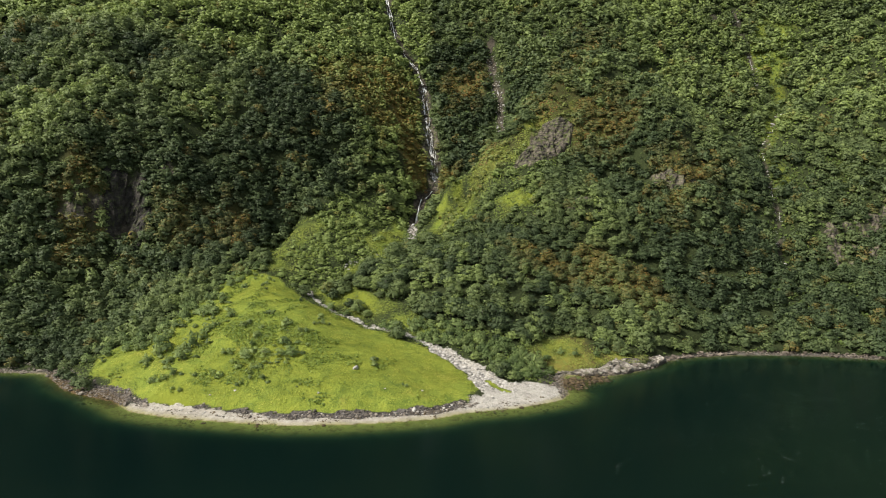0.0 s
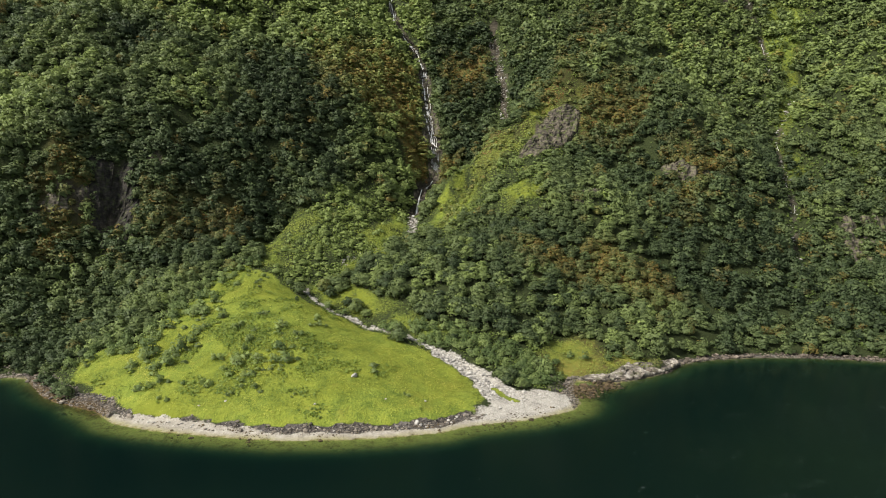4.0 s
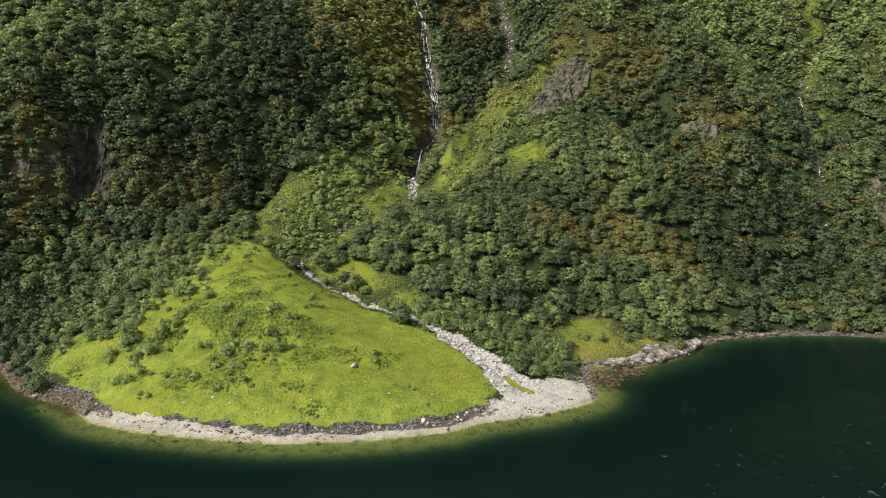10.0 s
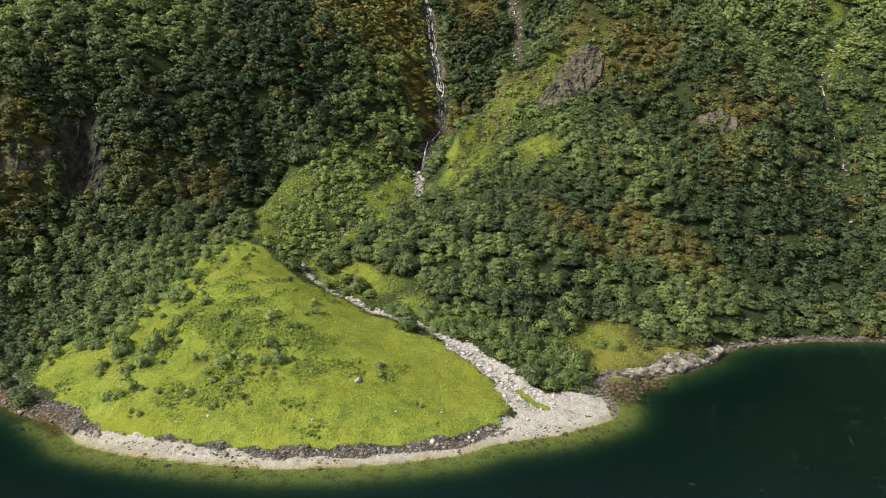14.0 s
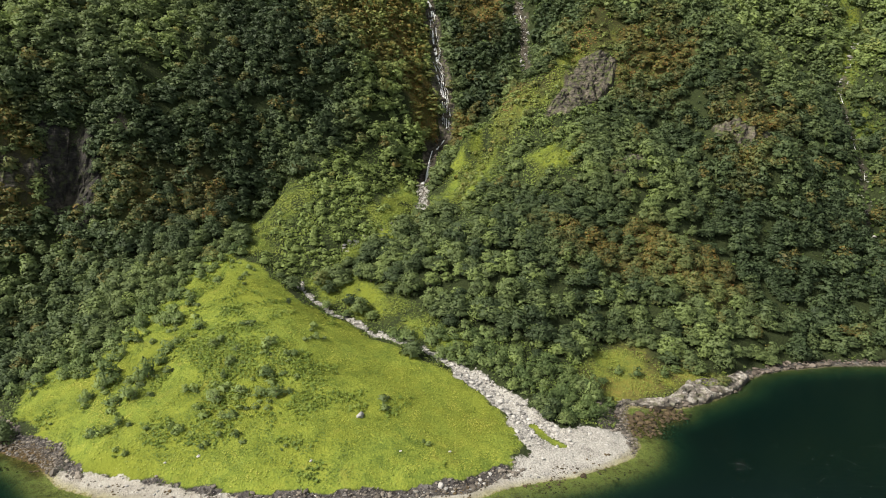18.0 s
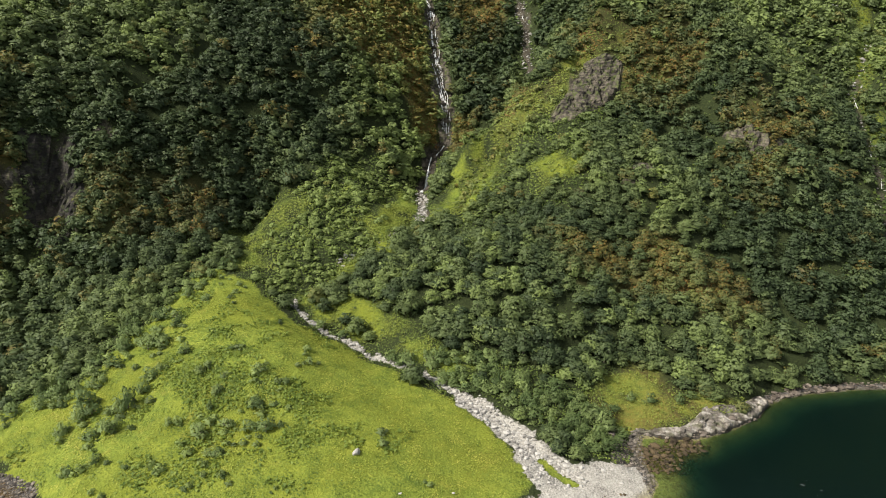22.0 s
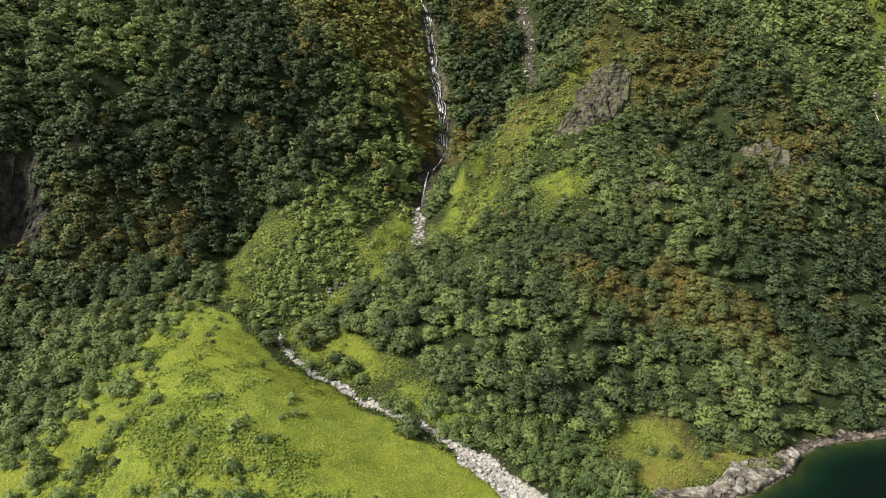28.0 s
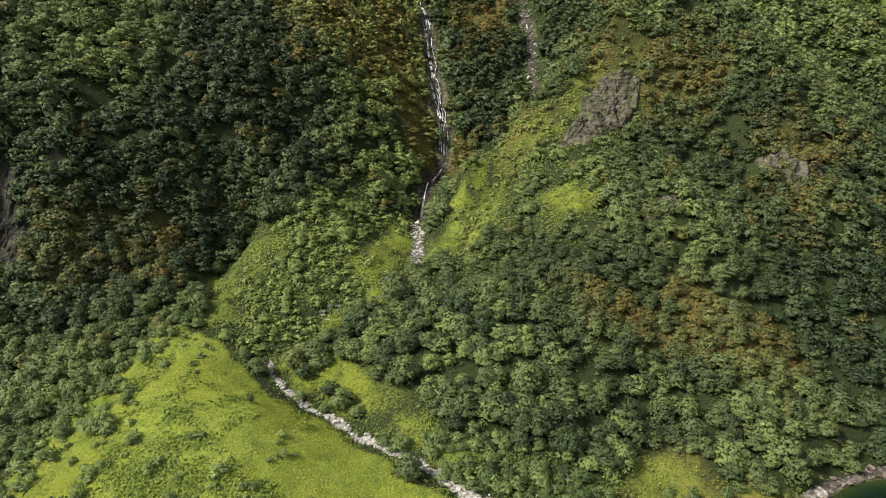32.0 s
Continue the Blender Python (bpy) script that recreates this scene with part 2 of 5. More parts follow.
# ---------------------------------------------------------------- lie of the land
# waterline of the fan and of the bays beside it, from west to east
SHORE = [
    (-420, 60), (-300, 48), (-210, 40), (-160.0, 41.0), (-129.2, 38.5), (-114.2, 22.5), (-105.5, 16.2), (-92.0, 10.4),
    (-81.8, 1.0), (-69.3, -3.7), (-53.1, -6.9), (-35.0, -9.5), (-19.2, -8.9), (-6.0, -6.8), (6.2, -3.8), (14.7, 1.2), (29.5,
    5.2), (39.5, 10.0), (45.2, 14.0), (47.9, 19.0), (47.4, 26.0), (48.4, 34.0), (51.0, 40.2), (56.5, 38.9),
    (63.8, 38.2), (72.8, 42.0), (85.2, 50.1), (90.5, 57.0), (98.5, 62.3),
    (108.5, 65.3), (124.1, 68.2), (140.1, 68.0), (159.1, 65.6), (178, 61), (215, 70), (290, 95), (420, 128),
]
# form lines of the ground: place and height, land by land
FAN = [(-19, 17, 8.2), (-54, 25, 11.5), (-45, 42, 16.6), (-45, 63, 21.5), (-49, 88, 20.6), (-21, 67, 10.8), (-72, 99, 29),
       (-62, 78, 25), (-78, 52, 15), (-30, 42, 13.2), (-2, 24, 6.6), (8, 30, 4.4), (-70, 22, 8.0)]
WEST = [(-134, 73, 9), (-123, 85, 16), (-102, 82, 20), (-104, 119, 43), (-90, 149, 78), (-92, 167, 93), (-110, 186, 109),
        (-51, 196, 115), (-58, 180, 83), (-32, 202, 96), (-78, 110, 33), (-200, 60, 20), (-200, 120, 82), (-129, 127, 73),
        (-118, 120, 57), (-153, 113, 66), (-159, 120, 89), (-113, 148, 88), (-156, 145, 103), (-113, 137, 82), (-141, 131, 93),
        (-102, 133, 62), (-100, 126, 50), (-113, 104, 32.5), (-138, 117, 44), (-144, 101, 33), (-94, 123, 43), (-53, 167, 74),
        (-58, 185, 98), (-180, 140, 104), (-165, 165, 118)]
KNOLL = [(-39, 171, 57), (-35, 166, 51), (-49, 130, 43), (-28, 128, 36), (-60, 112, 33), (-43, 155, 58.5), (-56, 137, 44.5),
         (-66, 129, 40), (-45, 112, 34), (-72, 144, 47)]
RAVINE = [(-34, 78, 14.5), (-7.6, 133, 38.5), (-7.5, 160, 42.5), (-7, 183, 46), (1.6, 203, 65), (2, 214, 78), (1, 232, 97), (-5, 255, 118.5),
          (-22, 262, 137), (-30, 300, 176)]
EAST = [(9, 80, 22), (18, 73, 18.5), (-13, 86, 23.5), (36, 105, 35), (23, 144, 51), (20, 173, 56), (76, 131, 53), (65, 187, 90),
        (78, 192, 98), (106, 174, 76), (130, 196, 112), (127, 138, 60), (34, 97, 33), (174, 214, 96), (175, 131, 24),
        (85, 95, 24), (94, 106, 27), (140, 87, 5), (109, 74, 6), (48, 70, 9.5), (59, 56, 5.4), (80, 57, 3.2), (41, 94, 32.5),
        (73, 95, 26), (13, 97, 35), (45, 139, 57), (69, 128, 52), (157, 206, 101), (90, 167, 64), (106, 134, 48), (138, 122, 38),
        (156, 109, 21), (109, 105, 24), (61, 90, 20.5), (31, 104, 33.5)]
SPUR = [(5, 166, 52), (13, 177, 66), (33, 185, 83), (53, 193, 102), (72, 206, 121), (18, 194, 59), (30, 203, 74), (44, 213, 90)]
HIGH = [(44, 226, 96), (74, 250, 140), (234, 264, 112), (244, 238, 127), (220, 299, 154), (-250, 210, 150), (0, 330, 205),
        (120, 300, 190), (-120, 300, 215), (330, 230, 125), (300, 330, 215)]
# falls and gullies, from top to bottom
FALL = [(-36, 335), (-32, 317), (-26, 292), (-12, 279), (-6, 268), (-3, 240), (1.5, 225), (2.5, 209), (-4.5, 197), (-9, 175), (-8, 160), (-8, 133)]
BROOK = [(-8, 133), (-20, 120), (-32, 109), (-48, 90), (-42, 81), (-32, 75), (-20, 67), (-8, 57), (4, 48), (13, 39), (20, 28), (27, 17)]
EAST_GULLY = [(40, 295), (40, 283), (44, 252), (44, 226), (40, 212), (29, 203), (14, 200), (3, 201)]
FAR_GULLY = [(226, 335), (226, 303), (220, 241), (190, 202), (186, 184), (181, 160), (171, 137), (168, 124)]
# outlines on the plan
MEADOW = [(-107, 27), (-113, 41), (-107, 48), (-95, 46), (-92, 58), (-87, 70), (-84, 82), (-81, 95), (-73, 98), (-60, 91), (-53, 85), (-44, 74),
          (-30, 71), (-17, 59), (-6, 49), (4, 43), (12, 35), (18, 24), (20, 14), (8, 5), (-4, 1), (-26, -2), (-41, -2), (-59, 1), (-75, 6), (-94, 18)]
GRAVEL = [(3, 47), (12, 44), (22, 34), (29, 23), (40, 24), (47, 25), (46, 15), (30, 5), (15, 1), (14, 7), (20, 12), (16, 27), (11, 37), (4, 43)]
GLADES = [[(0, 160), (8, 173), (18, 167), (14, 147), (8, 130), (-7, 134), (-16, 124), (-22, 121), (-9, 140), (-4, 157)],
          [(36, 149), (44, 150), (53, 143), (52, 130), (44, 129), (36, 132)],
          [(41, 48), (45, 59), (52, 65), (59, 62), (61, 56), (70, 55), (84, 57), (76, 48), (61, 41), (51, 37), (49, 42), (45, 42)],
          [(-76, 128), (-73, 137), (-64, 143), (-54, 136), (-51, 127), (-56, 122), (-61, 117), (-62, 110), (-59, 102), (-66, 99)],
          [(-25, 158), (-18, 165), (-10, 162), (-9, 137), (-13, 124), (-18, 125), (-27, 123), (-30, 132), (-27, 140)],
          [(-42, 90), (-36, 89), (-26, 88), (-15, 79), (-6, 70), (-1, 65), (7, 59), (3, 52), (-6, 60), (-16, 68), (-25, 74), (-33, 81)],
          [(2, 129), (6, 162), (16, 178), (32, 182), (51, 188), (70, 201), (83, 202), (78, 192), (58, 177), (38, 171), (26, 162),
           (16, 144), (10, 129)],
          [(241, 328), (268, 314), (247, 286), (225, 225), (200, 201), (199, 172), (187, 178), (199, 223), (230, 281), (220, 304)],
          [(221, 186), (252, 186), (242, 169), (215, 168)],
          [(-7, 138), (-4, 128), (-13, 119), (-19, 113), (-26, 106), (-32, 101), (-34, 102), (-26, 110), (-21, 118), (-14, 127)]]
LUSH = [1.0, 0.9, 1.0, 0.75, 0.9, 0.9, 0.72, 0.6, 0.35, 0.9]
DRY = [[(32, 108), (55, 109), (78, 109), (98, 106), (103, 89), (83, 88), (57, 93), (40, 96)],
       [(-67, 220), (-41, 259), (-11, 262), (-5, 234), (-2, 217), (-8, 203), (-21, 208), (-46, 195), (-61, 199)],
       [(81, 200), (108, 216), (117, 194), (108, 181), (80, 177), (79, 187)],
       [(9, 272), (33, 273), (29, 255), (12, 248)],
       [(116, 165), (135, 171), (154, 169), (143, 138), (118, 128), (113, 149)],
       [(-165, 107), (-154, 111), (-145, 113), (-139, 99), (-155, 84)],
       [(44, 47), (47, 58), (53, 64), (60, 61), (66, 56), (80, 55), (86, 54), (76, 47), (58, 42), (50, 44)],
       [(-125, 118), (-103, 132), (-87, 132), (-85, 111), (-111, 108)]]
BARE = [[(44, 166), (49, 171), (57, 182), (63, 190), (72, 193), (80, 191), (76, 181), (63, 171), (53, 163)],
        [(115, 159), (134, 161), (150, 158), (144, 144), (125, 134), (121, 146)],
        [(65, 127), (74, 138), (85, 148), (79, 128)],
        [(-146, 120), (-137, 127), (-130, 127), (-125, 118), (-123, 106), (-134, 104), (-142, 111)],
        [(197, 149), (234, 156), (216, 126), (191, 128)],
        [(74, 293), (82, 290), (83, 270), (76, 273)],
        [(81, 262), (87, 260), (86, 244), (79, 244)],
        [(194, 333), (229, 341), (244, 334), (231, 323), (197, 321)],
        [(-163, 102), (-156, 106), (-145, 114), (-143, 112), (-151, 103), (-161, 98)],
        [(-125, 129), (-118, 131), (-116, 130), (-123, 126)]]
KNOLL_TOP = [(-76, 125), (-73, 136), (-60, 133), (-50, 147), (-44, 164), (-40, 174), (-31, 175), (-21, 174), (-11, 183), (-10, 176),
             (-9, 135), (-21, 112), (-31, 103), (-36, 95), (-45, 88), (-54, 89), (-65, 100)]
SPUR_FACE = [(3, 203), (14, 208), (44, 177), (53, 168), (55, 137), (50, 127), (29, 118), (18, 102), (2, 108), (4, 160)]
WEST_BROW = [(-199, 180), (-110, 205), (-92, 165), (-107, 138), (-140, 126), (-203, 128)]
WILLOW_WOOD = [(-147, 88), (-134, 101), (-109, 100), (-85, 88), (-93, 66), (-104, 48), (-129, 56)]
PALE_WOOD = [(-200, 150), (-181, 161), (-149, 166), (-120, 175), (-106, 169), (-109, 156), (-125, 141), (-136, 132), (-157, 116), (-190, 114)]
FALL_BANK = [[(-24, 242), (-13, 236), (-9, 224), (-3, 206), (-9, 198), (-16, 204), (-22, 224)],
             [(5, 216), (15, 213), (16, 204), (5, 202)]]
SOIL = [[(32, 106), (39, 107), (40, 105), (34, 103)], [(47, 126), (51, 125), (51, 122), (47, 124)]]
# gully woods whose shade is put into a darker leaf tint
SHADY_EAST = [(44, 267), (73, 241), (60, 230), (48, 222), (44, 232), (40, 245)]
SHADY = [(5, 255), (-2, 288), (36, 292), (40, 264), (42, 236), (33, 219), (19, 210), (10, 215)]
FALL_ROCK = [(-9, 268), (-2, 266), (3, 240), (6, 225), (6, 215), (5, 207), (0, 207), (-3, 216), (-7, 236), (-9, 255)]
KNOB = [(54, 41), (66, 48), (80, 54), (88, 54), (79, 44), (67, 39)]


CREST = [(5, 166), (13, 177), (33, 185), (53, 193), (72, 206), (84, 228)]
# hollows behind the knoll and behind the spur
BACK_DIP = [(-74, 122), (-65, 148), (-54, 174), (-36, 184), (-18, 187)]
SHADY_DIP = [(14, 216), (24, 224), (36, 242), (32, 262)]
ISLET = [(21, 24), (23, 25), (26, 20), (30, 15.5), (28, 14.5), (24, 18)]


def reach(px, py, line):
    """Distance of the points from a broken line."""
    best = np.full(np.shape(px), 1e9)
    for (ax, ay), (bx, by) in zip(line[:-1], line[1:]):
        ux, uy = bx - ax, by - ay
        k = np.clip(((px - ax) * ux + (py - ay) * uy) / (ux * ux + uy * uy), 0, 1)
        best = np.minimum(best, np.hypot(px - ax - k * ux, py - ay - k * uy))
    return best


def inside(px, py, ring):
    """True where the points lie within the closed outline."""
    hit = np.zeros(np.shape(px), bool)
    for (ax, ay), (bx, by) in zip(ring, ring[1:] + ring[:1]):
        if ay != by:
            hit ^= ((ay > py) != (by > py)) & (px < (bx - ax) * (py - ay) / (by - ay) + ax)
    return hit


COAST = [(-2600, 60)] + SHORE + [(2600, 330)]
LAND = COAST + [(2600, 4000), (-2600, 4000)]


def hashed(i, j, seed):
    v = np.sin(i * 127.1 + j * 311.7 + seed * 74.7) * 43758.5453
    return v - np.floor(v)


def bumps(px, py, size, seed=0):
    """Smooth value noise, about -1 to 1, with hills of that size."""
    u, v = px / size, py / size
    i, j = np.floor(u), np.floor(v)
    a, b = u - i, v - j
    a, b = a * a * (3 - 2 * a), b * b * (3 - 2 * b)
    low = hashed(i, j, seed) * (1 - a) + hashed(i + 1, j, seed) * a
    top = hashed(i, j + 1, seed) * (1 - a) + hashed(i + 1, j + 1, seed) * a
    return 2 * (low * (1 - b) + top * b) - 1


def fit_land():
    known = [(x, y, 0.15) for x, y in SHORE]
    for line in (FAN, WEST, KNOLL, RAVINE, EAST, SPUR, HIGH):
        known += line
    known += [(-420, 60, 0), (-420, 160, 120), (-420, 300, 230), (420, 110, 0), (420, 220, 95), (420, 330, 195)]
    known += [(x, y, 0.85 * y - 75 + 0.02 * abs(x)) for x in (-400, -130, 130, 400) for y in (390, 520)]
    k = np.array(known, float)
    n = len(k)
    a = np.zeros((n + 3, n + 3))
    a[:n, :n] = -np.hypot(k[:, None, 0] - k[:, 0], k[:, None, 1] - k[:, 1])
    a[:n, :n] += np.eye(n) * 0.8
    a[:n, n:] = np.stack([np.ones(n), k[:, 0], k[:, 1]], 1)
    a[n:, :n] = a[:n, n:].T
    return k, np.linalg.solve(a, np.concatenate([k[:, 2], np.zeros(3)]))


KNOWN, WEIGHT = fit_land()


def height(px, py, fine=True):
    """Height of the ground, or of the bed of the fjord, at the points."""
    px, py = np.asarray(px, float), np.asarray(py, float)
    fx, fy = np.clip(px, -420, 420), np.clip(py, -60, 520)
    z = WEIGHT[-3] + WEIGHT[-2] * fx + WEIGHT[-1] * fy
    for (kx, ky, _), wt in zip(KNOWN, WEIGHT[:-3]):
        z = z - wt * np.hypot(fx - kx, fy - ky)
    far = np.hypot(px - fx, py - fy)
    z = z + np.where(py > 520, 0.35, 0.0) * far
    d = reach(px, py, COAST)
    land = inside(px, py, LAND)
    wild = np.clip((z - 22) / 25, 0, 1)
    brook = reach(px, py, BROOK)
    side = reach(px, py, EAST_GULLY)
    gully = np.minimum(reach(px, py, FALL), np.minimum(side, reach(px, py, FAR_GULLY)))
    z = z + 1.5 * np.exp(-(reach(px, py, CREST) / 6) ** 2) - 3.0 * np.exp(-(side / 8) ** 2) - 3.0 * np.exp(-(reach(px, py, FALL) / 10) ** 2) * (py > 196)
    z = z + 2.5 * np.exp(-((px + 38) ** 2 + (py - 162) ** 2) / 300)
    z = z - 1.0 * np.exp(-(brook / 3.5) ** 2) * np.clip(d / 10, 0, 1) - 3.5 * np.exp(-(gully / 6.0) ** 2) * wild
    z = z - 5.0 * np.exp(-(reach(px, py, BACK_DIP) / 6) ** 2) - 4.0 * np.exp(-(reach(px, py, SHADY_DIP) / 8) ** 2)
    if fine:
        ribs = 1 + 0.9 * np.clip((np.abs(px - 5) - 75) / 30, 0, 1)
        z = z + ribs * wild * np.clip(gully / 14, 0.15, 1) * (3.4 * bumps(px, py, 26, 1) + 1.8 * bumps(px, py, 11, 2) + 0.8 * bumps(px, py, 5, 3) + 2.2 * bumps(px + 0.3 * py, py * 0.35, 17, 11))
        z = z + (0.45 * bumps(px, py, 13, 4) + 0.22 * bumps(px, py, 5, 5) + 0.1 * bumps(px, py, 2.2, 6)) * np.clip(d / 8, 0, 1)
        rough = np.exp(-(((px + 55) / 30) ** 2 + ((py - 36) / 26) ** 2))
        z = z + rough * (0.55 * bumps(px, py, 6.5, 9) + 0.3 * bumps(px, py, 3, 10))
        d = d + 0.5 * bumps(px, py, 4, 7) + 0.25 * bumps(px, py, 1.7, 8)
    knob = np.clip((px - 55) / 5, 0, 1) * np.clip((96 - px) / 6, 0, 1)
    bank = 0.02 + (0.14 + 0.4 * knob) * d
    z = np.where(d < 9, np.minimum(np.maximum(z, 0.6 * bank), bank + np.clip(d - 5, 0, 9) * 0.55 + 0.25), np.maximum(z, 0.5))
    steep = np.clip((px - 60) / 12, 0, 1) + np.clip((-98 - px) / 8, 0, 1)
    shoal = np.exp(-(reach(px, py, [(54, 29), (59, 33)]) / 8.0) ** 2)
    bed = -(0.07 + 0.3 * steep) * d - (0.11 + 0.03 * steep) * np.clip(d - 4.0, 0, None) ** 1.8
    bed = bed * (1 - 0.9 * shoal)
    return np.where(land, z, np.maximum(bed, -60))

# ---------------------------------------------------------------- ground and water


def mesh_of(name, verts, faces, mat, smooth=False):
    """A mesh from arrays: faces all of one size."""
    me = bpy.data.meshes.new(name)
    verts, faces = np.asarray(verts, np.float32), np.asarray(faces, np.int32)
    n, k = faces.shape
    me.vertices.add(len(verts))
    me.vertices.foreach_set("co", verts.ravel())
    me.loops.add(n * k)
    me.loops.foreach_set("vertex_index", faces.ravel())
    me.polygons.add(n)
    me.polygons.foreach_set("loop_start", np.arange(0, n * k, k, dtype=np.int32))
    me.polygons.foreach_set("loop_total", np.full(n, k, np.int32))
    me.polygons.foreach_set("use_smooth", np.full(n, smooth))
    me.update(calc_edges=True)
    me.materials.append(mat)
    return me


def give(me, name, values):
    me.attributes.new(name, "FLOAT", "POINT").data.foreach_set("value", np.asarray(values, np.float32))


def steps(*spans):
    """Grid lines: (from, to, step) spans joined, widening to the horizon at both ends."""
    v = np.concatenate([np.arange(a, b, d) for a, b, d in spans])
    wide = 25 * 1.45 ** np.arange(12)
    return np.concatenate([v[0] - np.cumsum(wide)[::-1], v, v[-1] + np.cumsum(wide)])


def grid(xs, ys):
    gx, gy = np.meshgrid(xs, ys)
    i = np.arange(len(xs) * len(ys)).reshape(len(ys), len(xs))
    quads = np.stack([i[:-1, :-1], i[:-1, 1:], i[1:, 1:], i[1:, :-1]], -1).reshape(-1, 4)
    return gx.ravel(), gy.ravel(), quads


def soft_ring(px, py, ring, edge):
    d = reach(px, py, ring + ring[:1])
    d = np.where(inside(px, py, ring), d, -d) + 0.55 * edge * (bumps(px, py, edge * 1.6, 21) + 0.6 * bumps(px, py, edge * 0.6, 22))
    return np.clip(0.5 + d / edge, 0, 1)


def cover(px, py):
    """Shares of grass, dry heath, bare rock, pale gravel, rubble and weed at the points."""
    d = reach(px, py, COAST)
    land = inside(px, py, LAND)
    grass = soft_ring(px, py, MEADOW, 2.2)
    near = reach(px, py, MEADOW + MEADOW[:1])
    front = np.clip((d - 5.6 + 0.9 * bumps(px, py, 6, 43) + 0.5 * bumps(px, py, 2, 44)) / 0.6, 0, 1) * (near < 6) * (px > -100) * (px < 16) * (py < 20)
    grass = np.maximum(grass, front * land)
    for ring, lush in zip(GLADES, LUSH):
        grass = np.maximum(grass, lush * soft_ring(px, py, ring, 9) * np.clip(0.75 + 0.5 * bumps(px, py, 7, 24) + 0.5 * bumps(px, py, 2.8, 25), 0, 1))
    dry = np.max([k * soft_ring(px, py, r, 9) for r, k in zip(DRY, (0.68, 0.95, 0.85, 0.9, 0.7, 0.7, 0.7, 0.4))], 0)
    dry = dry * np.clip(0.8 + 0.6 * bumps(px, py, 11, 26) + 0.4 * bumps(px, py, 4, 27), 0.4, 1)
    spine = np.exp(-(reach(px, py, CREST[2:] + [(92, 246), (102, 268)]) / 11) ** 2)
    dry = np.maximum(dry, 0.45 * spine * np.clip(0.7 + 0.8 * bumps(px, py, 7, 29), 0, 1))
    dry = np.max([dry] + [soft_ring(px, py, r, 4) for r in FALL_BANK], 0)
    rock = np.max([k * soft_ring(px, py, r, 4) for r, k in zip(BARE, (1, 0.45, 1, 1, 0.6, 1, 1, 0.7, 1, 1))], 0)
    rock = rock * np.clip(0.75 + 0.9 * bumps(px, py, 9, 35) + 0.6 * bumps(px, py, 3.5, 36), 0, 1)
    gully = np.minimum(reach(px, py, FALL), reach(px, py, EAST_GULLY) + 0.4)
    gully = np.minimum(gully, reach(px, py, FAR_GULLY) + 2.4)
    rock = np.maximum(rock, np.clip((3.6 - gully + 2.2 * bumps(px, py, 6, 31)) / 2.0, 0, 1))
    rock = np.maximum(rock, np.maximum(0.3 * soft_ring(px, py, KNOB, 3), 0.7 * soft_ring(px, py, FALL_ROCK, 2)))
    brook = reach(px, py, BROOK) + 0.8 * bumps(px, py, 3, 32)
    pale = np.maximum(soft_ring(px, py, GRAVEL, 2.0), 0.85 * np.clip((1.4 + 0.9 * np.clip((62 - py) / 18, 0, 1) - brook) / 0.8, 0, 1) * (py < 91))
    pale = np.maximum(pale, 0.4 * np.clip((2.2 - gully + 1.2 * bumps(px, py, 2.5, 37)) / 0.8, 0, 1) * (py < 174) * (py > 126) * (np.abs(px) < 25))
    shore_w = np.clip((px + 88) / 6, 0, 1) * np.clip((47 - px) / 4, 0, 1)
    sand = np.clip((3.6 + 1.9 * np.exp(-((px + 66) / 17) ** 2) - d + 1.5 * bumps(px, py, 9, 33) + 0.8 * bumps(px, py, 3, 40)) / 0.8, 0, 1) * shore_w
    pale = np.maximum(pale, sand * land)
    band = np.clip((8.0 - d + 1.2 * bumps(px, py, 4, 34)) / 1.0, 0, 1) * land * (1 - pale) * (grass < 0.5) * shore_w
    rubble = np.maximum(band, np.clip((3.4 + 3.6 * np.clip((-84 - px) / 4, 0, 1) * np.clip((px + 130) / 6, 0, 1) - d + 0.8 * bumps(px, py, 5, 38)) / 1.0, 0, 1) * (1 - shore_w) * land)
    wet = np.clip((1.9 - d + 0.7 * bumps(px, py, 5, 76)) / 1.6, 0, 1) * land
    weed = np.where(land, 0.6 * wet, np.clip(1.0 - (d - 5) / 22, 0.0, 0.9)) * (1 - 0.7 * np.clip((px - 62) / 10, 0, 1))
    weed = np.maximum(weed, 0.6 * np.clip((px - 47) / 3, 0, 1) * np.clip((66 - px) / 4, 0, 1) * np.clip((py - 21) / 3, 0, 1) * np.clip((40 - py) / 4, 0, 1))
    islet = soft_ring(px, py, ISLET, 1.0)
    pale = pale * (1 - islet)
    grass = np.maximum(grass * (1 - pale), islet)
    rust = np.clip((3.4 - d + bumps(px, py, 4, 39)) / 1.2, 0, 1) * np.clip((px + 128) / 5, 0, 1) * np.clip((-86 - px) / 4, 0, 1)
    rust = np.maximum(0.9 * rust, 0.9 * np.clip((7 - reach(px, py, [(53, 28), (60, 33)])) / 3, 0, 1))
    return dict(sand=sand * land * (1 - soft_ring(px, py, GRAVEL, 3.0)), grass=grass, dry=dry * (1 - rock) * 0.85, rock=rock, pale=pale, rubble=rubble, weed=weed, rust=rust, soil=np.max([soft_ring(px, py, q, 1.5) for q in SOIL], 0))


